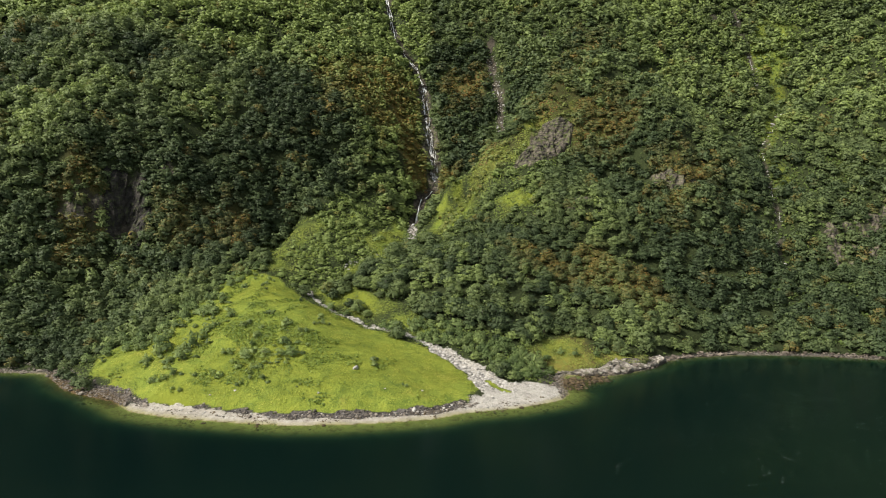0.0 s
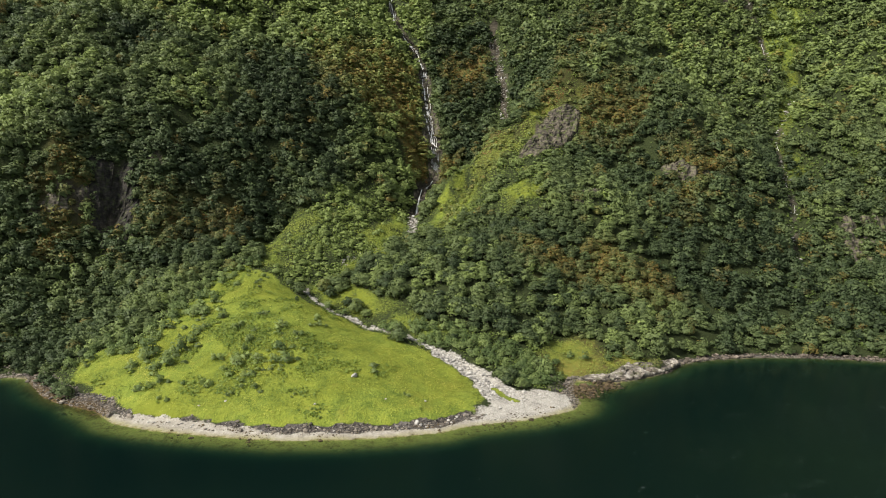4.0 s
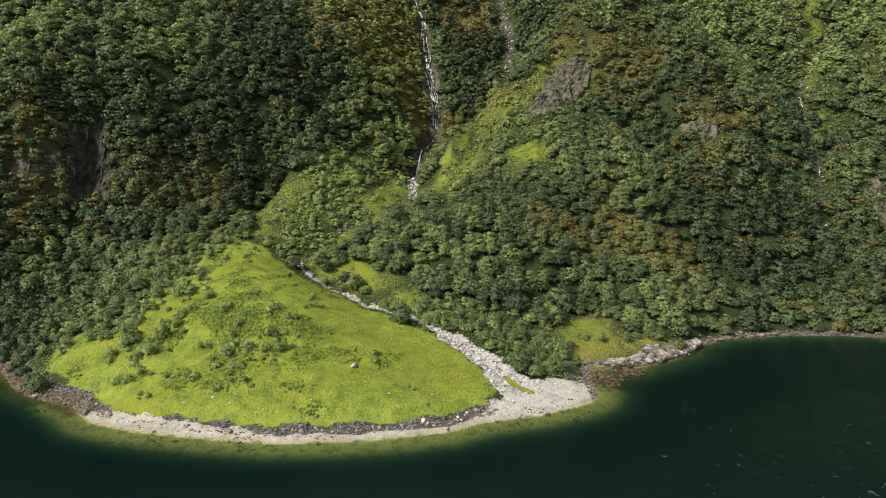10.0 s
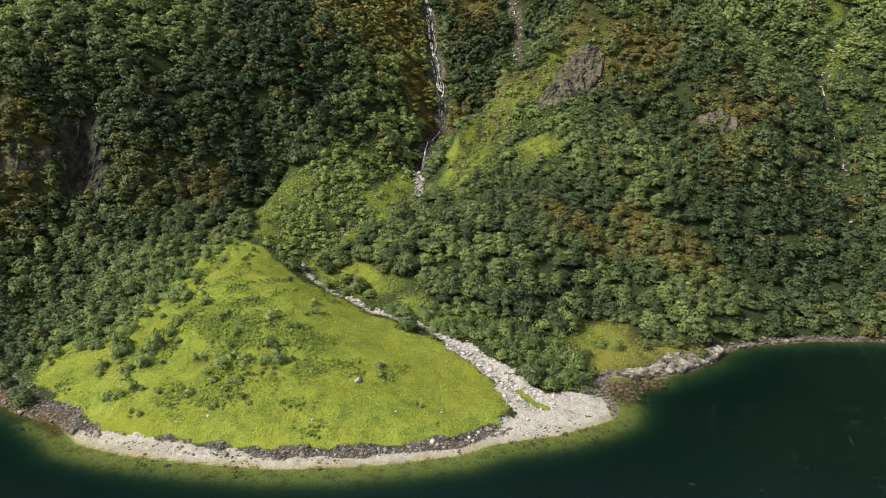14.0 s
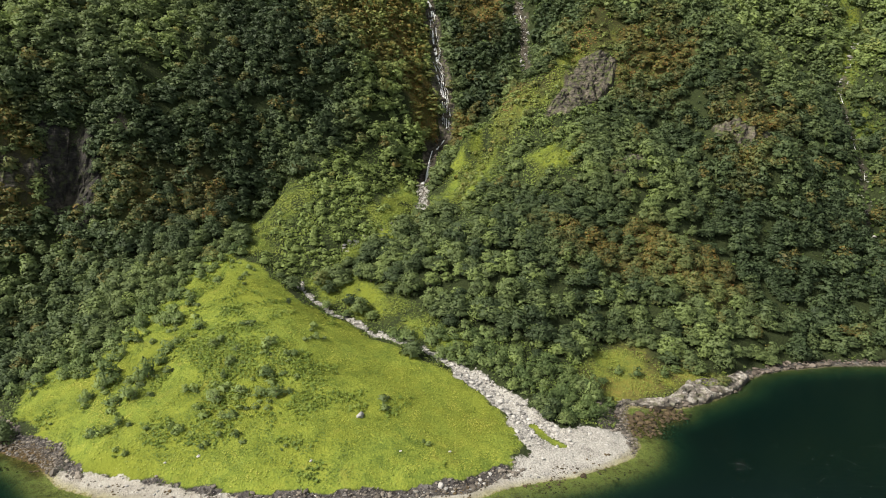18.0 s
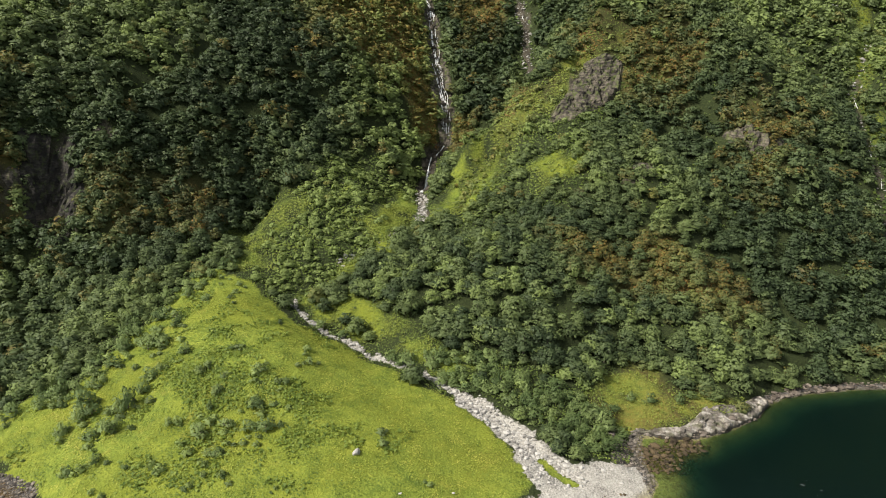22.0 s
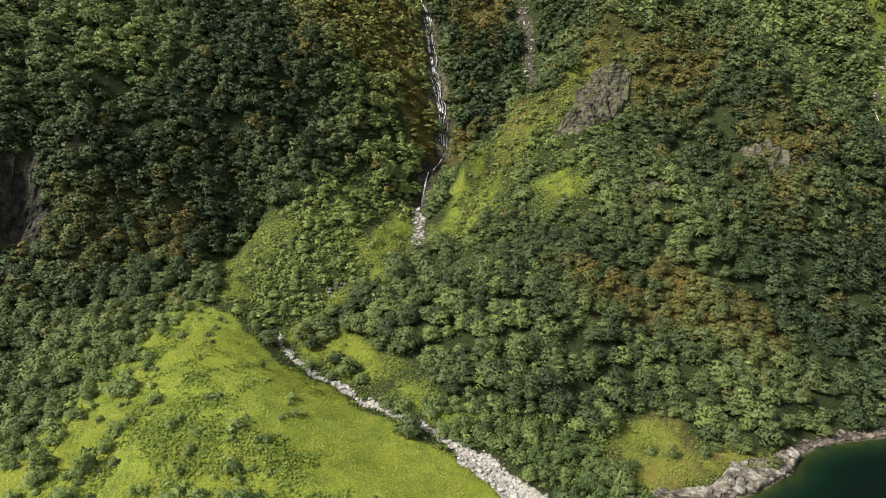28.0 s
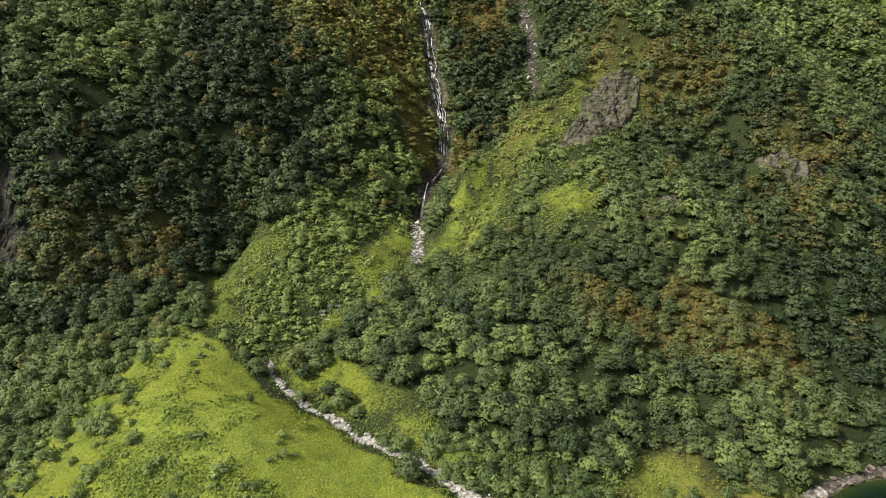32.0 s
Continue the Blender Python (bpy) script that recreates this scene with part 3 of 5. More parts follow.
def build_ground():
    gx, gy, quads = grid(steps((-340, -132, 3.4), (-132, 64, 0.85), (64, 100, 1.35), (100, 350, 3.4)), steps((-70, -16, 2.7), (-16, 32, 0.85), (32, 112, 1.35), (112, 350, 2.6)))
    gz = height(gx, gy)
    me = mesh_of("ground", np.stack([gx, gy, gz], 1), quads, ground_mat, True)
    for name, values in cover(gx, gy).items():
        give(me, name, values)
    tagged(new("ground", me), "steep green fjord side with a grassy alluvial fan", "mountainside", kind="structure")


def build_water():
    gx, gy, quads = grid(steps((-330, -130, 5.0), (-130, 70, 2.0), (70, 330, 5.0)), steps((-240, -30, 5.0), (-30, 45, 1.5), (45, 110, 4.0)))
    depth = -height(gx, gy, False)
    keep = (depth[quads] > -6).any(1) & (gy[quads].min(1) < 200)
    ids, quads = np.unique(quads[keep], return_inverse=True)
    gx, gy, depth = gx[ids], gy[ids], depth[ids]
    me = mesh_of("water", np.stack([gx, gy, np.zeros_like(gx)], 1), quads.reshape(-1, 4), water_mat, True)
    give(me, "shelf", np.exp(-np.clip(depth, 0, None) / 2.2) * np.clip((gy + 120) / 20, 0, 1))
    give(me, "clear", np.exp(-np.clip(depth, 0, None) / 1.15) * np.clip((gy + 120) / 20, 0, 1))
    tagged(new("water", me), "dark green calm fjord water with pale shallows", "water", kind="structure")


build_ground()
build_water()

# ---------------------------------------------------------------- trees


ROUND = {}


def crown_shape(seed, lobes, leaves, leaf, flat=1.0):
    """Flat leafy sprays in tiers on a cluster of lobes round a close core: a crown one unit in radius, about 1.7 high above its base."""
    r = np.random.RandomState(seed)
    tufts, ways = [], []

    def sprays(mid, size, n, s, lie):
        u = r.normal(size=(n, 3))
        u[:, 2] = np.abs(u[:, 2]) * 1.1 - 0.3
        u /= np.linalg.norm(u, axis=1)[:, None]
        p = mid + u * size * r.uniform(0.72, 1.12, (n, 1)) * np.array([1.15, 1.15, 0.62])
        nrm = 0.8 * u + r.normal(size=(n, 3)) * 0.38 + np.array([0, 0, lie])
        nrm /= np.linalg.norm(nrm, axis=1)[:, None]
        t = np.cross(nrm, np.array([0, 0, 1.0])) + r.normal(size=(n, 3)) * 0.35
        t -= nrm * (t * nrm).sum(1)[:, None]
        t /= np.linalg.norm(t, axis=1)[:, None]
        b = np.cross(nrm, t)
        s = s * r.uniform(0.6, 1.45, (n, 1))
        tri = np.stack([p + t * s * 1.15, p - t * s * 0.9 + b * s * 0.55, p - t * s * 0.35 - b * s * 0.7], 1)
        tufts.append(tri)
        way = 0.35 * nrm[:, None] + 0.6 * u[:, None] + 0.75 * (tri - np.array([0, 0, 0.5])) + np.array([0, 0, 0.05])
        ways.append(way / np.linalg.norm(way, axis=2)[:, :, None])

    for i in range(lobes):
        turn = i * 2.4 + r.uniform(-0.5, 0.5)
        out = 0.70 * math.sqrt((i + 0.3) / lobes)
        mid = np.array([out * math.cos(turn), out * math.sin(turn), (0.42 + 1.1 * (1 - out / 0.74) + r.uniform(-0.22, 0.25)) * flat])
        sprays(mid, r.uniform(0.28, 0.48), int(leaves / lobes), leaf, 0.5)
    sprays(np.array([0, 0, 0.5 * flat]), 0.55, max(6, leaves // 12), min(0.42, leaf * 2.6), 0.2)
    v = np.concatenate(tufts).reshape(-1, 3)
    ROUND[v.shape[0], float(v[0, 0])] = np.concatenate(ways).reshape(-1, 3)
    return v


def round_of(v):
    """The rounded shading directions of a crown's corners."""
    return ROUND[v.shape[0], float(v[0, 0])]


def trunk_shape(seed, tall=1.0, lean=0.1, limbs=3):
    """A tapered trunk with limbs, in the crown's units."""
    r = np.random.RandomState(seed)
    verts, faces = [], []

    def tube(a, b, ra, rb, sides=5):
        a, b = np.array(a, float), np.array(b, float)
        ax = (b - a) / np.linalg.norm(b - a)
        u = np.cross(ax, (0.3, 0.9, 0.2))
        u /= np.linalg.norm(u)
        w = np.cross(ax, u)
        base = len(verts)
        for p, q in ((a, ra), (b, rb)):
            for k in range(sides):
                ang = 2 * math.pi * k / sides
                verts.append(p + q * (math.cos(ang) * u + math.sin(ang) * w))
        for k in range(sides):
            faces.append((base + k, base + (k + 1) % sides, base + sides + (k + 1) % sides, base + sides + k))

    knee = (lean * r.uniform(-1, 1), lean * r.uniform(-1, 1), 0.55 * tall)
    top = (knee[0] * 1.8, knee[1] * 1.8, 1.25 * tall)
    tube((0, 0, -0.35), knee, 0.075, 0.055)
    tube(knee, top, 0.055, 0.015)
    for i in range(limbs):
        a = i * 2.1 + r.uniform(0, 1)
        tube(knee, (0.55 * math.cos(a), 0.55 * math.sin(a), r.uniform(0.85, 1.15) * tall), 0.035, 0.01, 4)
    return np.array(verts), np.array(faces)


def woods_share(px, py):
    """How thickly trees stand, how large, how light (slope shade included) and how dry they are."""
    c = cover(px, py)
    d = reach(px, py, COAST)
    land = inside(px, py, LAND)
    gully = np.minimum(np.minimum(reach(px, py, FALL), reach(px, py, EAST_GULLY) - 0.8), reach(px, py, FAR_GULLY) + 0.4)
    brook = reach(px, py, BROOK)
    open_ground = np.maximum(soft_ring(px, py, MEADOW, 3), np.maximum(c["pale"], 0.85 * c["rock"]))
    open_ground = np.maximum(open_ground, np.maximum(soft_ring(px, py, BARE[0], 3), 0.75 * soft_ring(px, py + 6, BARE[0], 4)))
    for ring, bare in zip(GLADES, (1, 1, 1, 0.95, 0.9, 0.85, 0.92, 0.45, 0.4, 0.9)):
        open_ground = np.maximum(open_ground, bare * soft_ring(px, py, ring, 6))
    share = np.clip(1 - 1.5 * np.clip(open_ground - 0.08, 0, 1), 0, 1) * land * np.clip((d - 2.5) / 1.5, 0, 1) * np.clip((gully - 2.8 + 1.2 * bumps(px, py, 5, 46)) / 2, 0, 1) * np.clip((brook - 3) / 1.5, 0, 1)
    willow = soft_ring(px, py, [(2, 48), (14, 44), (24, 34), (32, 25), (46, 26), (52, 34), (50, 44), (38, 54), (12, 62), (-6, 62)], 5)
    fringe = np.clip(1 - (reach(px, py, MEADOW + MEADOW[:1]) - 2) / 12, 0, 1) * (px < -55)
    knoll, face = soft_ring(px, py, KNOLL_TOP, 6), soft_ring(px, py, SPUR_FACE, 8)
    bank = np.max([soft_ring(px, py, r, 4) for r in FALL_BANK], 0)
    share = share * (1 - 0.97 * willow) * (1 - 0.55 * fringe) * (1 - 0.8 * knoll) * (1 - 0.5 * face) * (1 - 0.3 * bank) * ~((d < 13) & (px > -104) & (px < 50) & (py < 36)) * ~((px > 42) & (px < 64) & (py < 47))
    ridge = soft_ring(px, py, GLADES[6], 14)
    spine = np.exp(-(reach(px, py, CREST[2:] + [(92, 246), (102, 268)]) / 12) ** 2)
    scrub = np.max([knoll, 0.7 * spine, willow, 0.75 * c["dry"], 0.8 * fringe, 0.6 * ridge, 0.75 * face], 0)
    east = np.clip((px - 0) / 40, 0, 1)
    # leaf tint: paler or darker growth, with each district's light and shade put in
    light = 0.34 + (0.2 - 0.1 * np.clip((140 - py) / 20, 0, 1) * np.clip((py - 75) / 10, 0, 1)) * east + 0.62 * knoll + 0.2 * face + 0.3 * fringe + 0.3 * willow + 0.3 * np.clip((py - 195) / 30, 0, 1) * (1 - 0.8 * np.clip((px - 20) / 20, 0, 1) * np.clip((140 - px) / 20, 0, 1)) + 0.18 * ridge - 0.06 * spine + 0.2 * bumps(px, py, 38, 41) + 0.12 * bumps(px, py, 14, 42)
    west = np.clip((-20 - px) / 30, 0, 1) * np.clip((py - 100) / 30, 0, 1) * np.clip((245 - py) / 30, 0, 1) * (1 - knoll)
    # same bumps as the ground: ridges paler, hollows darker, relief shading in colour
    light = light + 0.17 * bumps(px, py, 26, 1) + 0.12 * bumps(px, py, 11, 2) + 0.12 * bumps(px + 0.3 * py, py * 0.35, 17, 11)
    # west slope and gullies darker: their shade is put into the tint
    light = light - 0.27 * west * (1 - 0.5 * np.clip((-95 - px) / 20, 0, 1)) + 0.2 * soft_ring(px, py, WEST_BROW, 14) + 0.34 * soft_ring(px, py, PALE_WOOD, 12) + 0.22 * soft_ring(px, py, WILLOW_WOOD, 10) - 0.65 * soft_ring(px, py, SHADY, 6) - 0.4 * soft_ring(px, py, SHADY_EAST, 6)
    # further districts raised or lowered in tint to carry their brightness
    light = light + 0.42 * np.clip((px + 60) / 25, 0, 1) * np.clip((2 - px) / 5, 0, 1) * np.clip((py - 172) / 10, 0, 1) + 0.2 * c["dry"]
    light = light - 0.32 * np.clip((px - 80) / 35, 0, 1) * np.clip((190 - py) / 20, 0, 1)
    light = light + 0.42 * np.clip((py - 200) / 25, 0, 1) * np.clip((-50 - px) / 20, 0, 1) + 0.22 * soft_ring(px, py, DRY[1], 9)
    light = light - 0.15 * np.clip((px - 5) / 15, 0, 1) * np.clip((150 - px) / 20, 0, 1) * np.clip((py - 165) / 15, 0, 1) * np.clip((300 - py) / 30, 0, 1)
    light = light + 0.12 * np.clip((px + 75) / 10, 0, 1) * np.clip((2 - px) / 5, 0, 1) * np.clip((py - 95) / 10, 0, 1)
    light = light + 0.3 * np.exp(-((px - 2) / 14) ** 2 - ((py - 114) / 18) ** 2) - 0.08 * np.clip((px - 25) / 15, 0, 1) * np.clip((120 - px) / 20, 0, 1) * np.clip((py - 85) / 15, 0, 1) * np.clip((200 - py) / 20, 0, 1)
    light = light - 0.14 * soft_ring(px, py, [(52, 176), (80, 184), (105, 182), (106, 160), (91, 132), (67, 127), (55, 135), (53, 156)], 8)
    return share, scrub, light, c["dry"]


def scatter(x0, x1, y0, y1, gap, seed, free=0.42):
    r = np.random.RandomState(seed)
    gx, gy = np.meshgrid(np.arange(x0, x1, gap), np.arange(y0, y1, gap))
    gx[1::2] += gap / 2
    gx, gy = gx.ravel() + r.uniform(-free, free, gx.size) * gap, gy.ravel() + r.uniform(-free, free, gx.size) * gap
    seen = np.abs(gx - 2) < 0.70 * (gy + 190) + 8
    return gx[seen], gy[seen], r


def joined(name, shapes, picks, places, turns, wide, tall, tints, drys, mat):
    """All leaf clumps of a stand of trees in one mesh."""
    vs, ns, ti, dr = [], [], [], []
    for k in range(len(places)):
        v = shapes[picks[k]]
        ca, sa = math.cos(turns[k]), math.sin(turns[k])
        x = (v[:, 0] * ca - v[:, 1] * sa) * wide[k] + places[k, 0]
        y = (v[:, 0] * sa + v[:, 1] * ca) * wide[k] + places[k, 1]
        vs.append(np.stack([x, y, v[:, 2] * tall[k] + places[k, 2]], 1))
        w = round_of(v)
        ns.append(np.stack([w[:, 0] * ca - w[:, 1] * sa, w[:, 0] * sa + w[:, 1] * ca, w[:, 2]], 1))
        ti.append(np.full(len(v), tints[k]))
        dr.append(np.full(len(v), drys[k]))
    v = np.concatenate(vs)
    me = mesh_of(name, v, np.arange(len(v)).reshape(-1, 3), mat, True)
    me.normals_split_custom_set_from_vertices(np.concatenate(ns).astype(np.float32))
    give(me, "tint", np.concatenate(ti))
    give(me, "dry", np.concatenate(dr))
    return me


NEAR_CROWNS = [crown_shape(100 + i, 12, 500, 0.105) for i in range(6)]
MID_CROWNS = [crown_shape(200 + i, 9, 205, 0.147) for i in range(6)]
FAR_CROWNS = [crown_shape(300 + i, 7, 90, 0.212) for i in range(6)]
SCRUB = [crown_shape(400 + i, 4, 50, 0.23, 0.8) for i in range(6)]


# bushes on the fan and along the brook: place and half width
BUSHES = [(-55, 22, 2.1), (-55, 30, 1), (-55, 36, 1.4), (-44, 30, 1.3), (-40, 31, 1), (-46, 42, 1.4), (-62, 44, 1.1), (-56, 53, 0.9),
          (-35, 50, 1.2), (-37, 54, 0.8), (-39, 39, 0.9), (-44, 23, 1.4), (-40, 23, 1.6), (-49, 24, 1.2), (-49, 16, 1.2), (-51, 16, 0.9),
          (-76, 34, 2.2), (-78, 33, 1.4), (-77, 26, 1.9), (-88, 37, 1.8), (-85, 34, 1.3), (-89, 28, 1.3), (-81, 25, 1.3), (-87, 32, 1.2),
          (-76, 17, 1), (-78, 60, 2), (-81, 59, 1.6), (-75, 45, 1.3), (-73, 47, 1.1), (-78, 72, 1.2), (-69, 53, 1.4), (-61, 12, 0.6),
          (-53, 7, 0.8), (-70, 7, 0.8), (-72, 81, 0.8), (-81, 15, 0.8), (-68, 14, 0.7), (-55, 41, 1), (-63, 26, 0.9),
          (-75, 40, 1.3), (-99, 44, 1.5), (-109, 49, 1.3), (-50, 10, 0.7), (-46, 10, 0.6), (-37, 24, 0.8)]
MORE_BUSHES = [(51, 52, 1.0), (56, 51, 1.2), (64, 51.5, 1.1), (68, 54, 1.0), (74, 54, 1.1), (45, 47, 0.9), (39, 42, 1.1), (35, 44, 1.2), (39, 56, 1.3), (-14, 23, 0.35), (-4, 11, 0.3), (-35, 6, 0.35), (-14, 63, 1.5), (-10, 60, 1.6), (-3, 57, 1.4), (3, 53.5, 1.3), (9, 50, 1.2), (-72, 80, 0.8), (-69, 54, 1.3), (-77, 69, 1.4), (-80, 62, 1.5), (-12, 60, 1.0), (-8, 55, 1.1), (0, 51, 1.1),
               (-30, 75, 1.2), (-37, 79, 1.1), (-98, 45, 1.3), (-110, 51, 1.4), (-115, 46, 1.3), (-114, 38, 1.3), (-84, 74, 1.5), (-88, 60, 1.6), (-92, 50, 1.5)]


def part(name, me, parent, label=""):
    """One mesh object under a thing or a part."""
    ob = new(name, me)
    ob.parent = parent
    if label:
        ob["label"] = label
    return ob


def leaf_mesh(name, v, mat, ways=None):
    me = mesh_of(name, v, np.arange(len(v)).reshape(-1, 3), mat, ways is not None)
    if ways is not None:
        me.normals_split_custom_set_from_vertices(ways)
    return me


def quads_mesh(name, v, mat):
    return mesh_of(name, v, np.arange(len(v)).reshape(-1, 4), mat)


def make_tree(k, tint_mat):
    """A tree one unit in crown radius: trunk with limbs, crown of leaf clumps."""
    tree = new("tree")
    v, f = trunk_shape(500 + k)
    part("trunk", mesh_of("trunk", v, f, bark, True), tree, "grey-brown tapered trunk with spreading limbs")
    part("crown", leaf_mesh("crown", NEAR_CROWNS[k], tint_mat, round_of(NEAR_CROWNS[k])), tree)
    return tagged(tree, "leafy green birch with a dense rounded crown", "tree", "trees on the lower slope")


def set_out(kinds, places, r, wide, tall):
    """Puts copies of the kinds at the places; the first of each kind is used itself."""
    used = set()
    for i, (x, y, z) in enumerate(places):
        k = i % len(kinds)
        m = pose(x, y, z, 0, 0, r.uniform(0, 360)) @ Matrix.Diagonal((wide[i], wide[i], tall[i], 1))
        if k in used:
            copy_thing(kinds[k], Matrix.LocRotScale(m.translation, m.to_quaternion(), None) @ Matrix.Diagonal((wide[i] / kinds[k].scale.x, wide[i] / kinds[k].scale.y, tall[i] / kinds[k].scale.z, 1)))
        else:
            kinds[k].matrix_basis = m
            used.add(k)


def stand(name, label, y0, y1, gap, shapes, seed, singles=0):
    x, y, r = scatter(-330, 335, y0, y1, gap / 2.1, seed, 0.75)
    share, scrub, light, dry = woods_share(x, y)
    steep = np.hypot(height(x + 3, y, False) - height(x - 3, y, False), height(x, y + 3, False) - height(x, y - 3, False)) / 6
    ok = r.uniform(size=x.size) < share * np.clip(np.sqrt(1 + steep ** 2) * np.where(x < -25, 0.33, 0.265) * (1 + 0.5 * scrub), 0, 1)
    x, y, scrub, light, dry = x[ok], y[ok], scrub[ok], light[ok], dry[ok]
    n = x.size
    grove = bumps(x, y, 22, 45)
    wide = gap * (0.44 + 0.62 * r.beta(2.2, 2.4, n) + 0.1 * grove) * (1 - 0.36 * scrub)
    tall = wide * r.uniform(0.75, 1.35, n) * (1 - 0.2 * scrub)
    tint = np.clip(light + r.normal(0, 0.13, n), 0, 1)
    dryness = np.clip(dry * 1.45 + r.normal(-0.1, 0.25, n), 0, 1) * (dry > 0.05) + (r.uniform(size=n) < 0.06) * r.uniform(0.3, 0.8, n)
    p = np.stack([x, y, height(x, y) - 0.15 * tall], 1)
    single = np.zeros(n, bool)
    if singles:
        order = np.argsort(np.hypot(x - 14, y - 44) + 200 * (dry > 0.2) + 25 * (scrub > 0.5))
        single[order[:singles]] = True
        set_out([make_tree(k, leaf_near) for k in range(6)], p[single] + [0, 0, 0.12], r, wide[single], tall[single])
    rest = ~single
    aside = np.abs(x) > 105
    pick = r.randint(0, 6, n) + 6 * (aside & (len(shapes) > 6))
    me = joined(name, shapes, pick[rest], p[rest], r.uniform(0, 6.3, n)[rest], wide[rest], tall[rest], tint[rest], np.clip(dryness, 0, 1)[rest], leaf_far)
    tagged(new(name, me), label, "woodland", kind="stuff")


def undergrowth():
    """Shrubs and saplings between the trees and over the glades."""
    x, y, r = scatter(-200, 235, 8, 285, 2.8, 14)
    share, scrub, light, dry = woods_share(x, y)
    c = cover(x, y)
    meadow = soft_ring(x, y, MEADOW, 3)
    glade = np.max([soft_ring(x, y, g, 6) for g in GLADES], 0) * (1 - meadow)
    d = reach(x, y, COAST)
    patch = np.clip(0.5 + 0.8 * bumps(x, y, 7, 51), 0, 1)
    knoll, face = soft_ring(x, y, KNOLL_TOP, 4), soft_ring(x, y, SPUR_FACE, 6)
    chance = 0.28 * share + 0.75 * glade * patch + 0.35 * scrub * share + 0.5 * (scrub > 0.6) * (y < 66) * (x > -10) + 1.1 * knoll * np.clip(0.85 + 0.6 * bumps(x, y, 9, 53), 0.1, 1) * (1 - 0.75 * glade) + 0.6 * face + 0.9 * np.max([soft_ring(x, y, q, 3) for q in FALL_BANK], 0) + 0.5 * c["rock"] * patch * (1 - soft_ring(x, y, BARE[0], 3))
    edge = np.clip(1 - reach(x, y, MEADOW + MEADOW[:1]) / 16, 0, 1) * (x < -62) * (y > 22)
    chance = np.maximum(chance, 1.0 * edge * np.clip(0.55 + bumps(x, y, 6, 52), 0, 1))
    near_bush = np.min([np.hypot(x - q[0], y - q[1]) / (1.6 + 2.2 * q[2]) for q in BUSHES + MORE_BUSHES], 0)
    chance = np.maximum(chance, 0.6 * (near_bush < 1))
    ridge = soft_ring(x, y, GLADES[6], 6)
    chance = np.maximum(chance, 0.85 * ridge * np.clip(0.75 + 0.7 * bumps(x, y, 8, 54), 0.15, 1))
    edge = np.maximum(edge, near_bush < 1)
    meadow = meadow * (edge < 0.15)
    steep = np.hypot(height(x + 3, y, False) - height(x - 3, y, False), height(x, y + 3, False) - height(x, y - 3, False)) / 6
    clear = np.max([soft_ring(x, y, GLADES[k], 4) for k in (3, 4, 9)], 0)
    chance = chance * np.where(y > 212, 0.7, 1) * (1 - 0.85 * clear)
    chance = chance * (1 - soft_ring(x, y, BARE[0], 2)) * np.where((x > 40) & (y < 64) & (x < 90), 0.3, 1)
    ok = (r.uniform(size=x.size) < chance * np.clip(0.6 * np.sqrt(1 + steep ** 2), 0.6, 1.4)) & (d > 4) & inside(x, y, LAND) & (meadow < 0.3) & (c["pale"] < 0.4) & (reach(x, y, FALL) > 2.5)
    x, y, light, dry, glade, knoll = x[ok], y[ok], light[ok], np.maximum(dry, 0.38 * ridge)[ok], glade[ok], np.maximum(knoll, 0.8 * ridge)[ok]
    n = x.size
    wide = (r.uniform(0.7, 1.75, n) + 0.6 * knoll * r.uniform(0.2, 1.6, n)) * (1 - 0.45 * ((glade > 0.25) & (knoll < 0.5)))
    tall = wide * r.uniform(0.7, 1.2, n)
    p = np.stack([x, y, height(x, y) - 0.2 * tall], 1)
    bright = (near_bush[ok] < 1) | (edge[ok] > 0.2)
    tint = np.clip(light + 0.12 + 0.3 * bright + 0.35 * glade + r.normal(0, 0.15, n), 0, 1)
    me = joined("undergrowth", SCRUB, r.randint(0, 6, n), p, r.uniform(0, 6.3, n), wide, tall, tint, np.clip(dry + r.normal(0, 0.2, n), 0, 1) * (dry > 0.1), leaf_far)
    tagged(new("undergrowth", me), "light green shrubs and saplings between the trees", "shrubs", kind="stuff")


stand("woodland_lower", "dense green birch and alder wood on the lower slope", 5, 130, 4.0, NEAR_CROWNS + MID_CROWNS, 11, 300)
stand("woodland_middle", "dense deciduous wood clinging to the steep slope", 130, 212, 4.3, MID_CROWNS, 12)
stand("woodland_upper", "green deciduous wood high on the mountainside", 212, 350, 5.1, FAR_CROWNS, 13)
undergrowth()

# ---------------------------------------------------------------- the meadow
def make_bush(k):
    bush = new("bush")
    v, f = trunk_shape(540 + k, 0.8, 0.3, 4)
    part("stem", mesh_of("stem", v, f, bark, True), bush, "thin grey branching stem")
    crown = crown_shape(560 + k, 6 + k % 3, 400, 0.085, 1.0)
    ways = round_of(crown)
    ragged = 1 + 0.35 * bumps(crown[:, 0] * 3 + 7 * k, crown[:, 1] * 3, 1.0, 90 + k)
    crown = np.stack([crown[:, 0] * 1.15, crown[:, 1] * (0.6 + 0.1 * (k % 4)), crown[:, 2] * ragged], 1)
    part("crown", leaf_mesh("crown", crown, leaf_bush, ways), bush)
    return tagged(bush, "grey-green willow bush growing in the grass", "bush", "bushes by the meadow and brook")


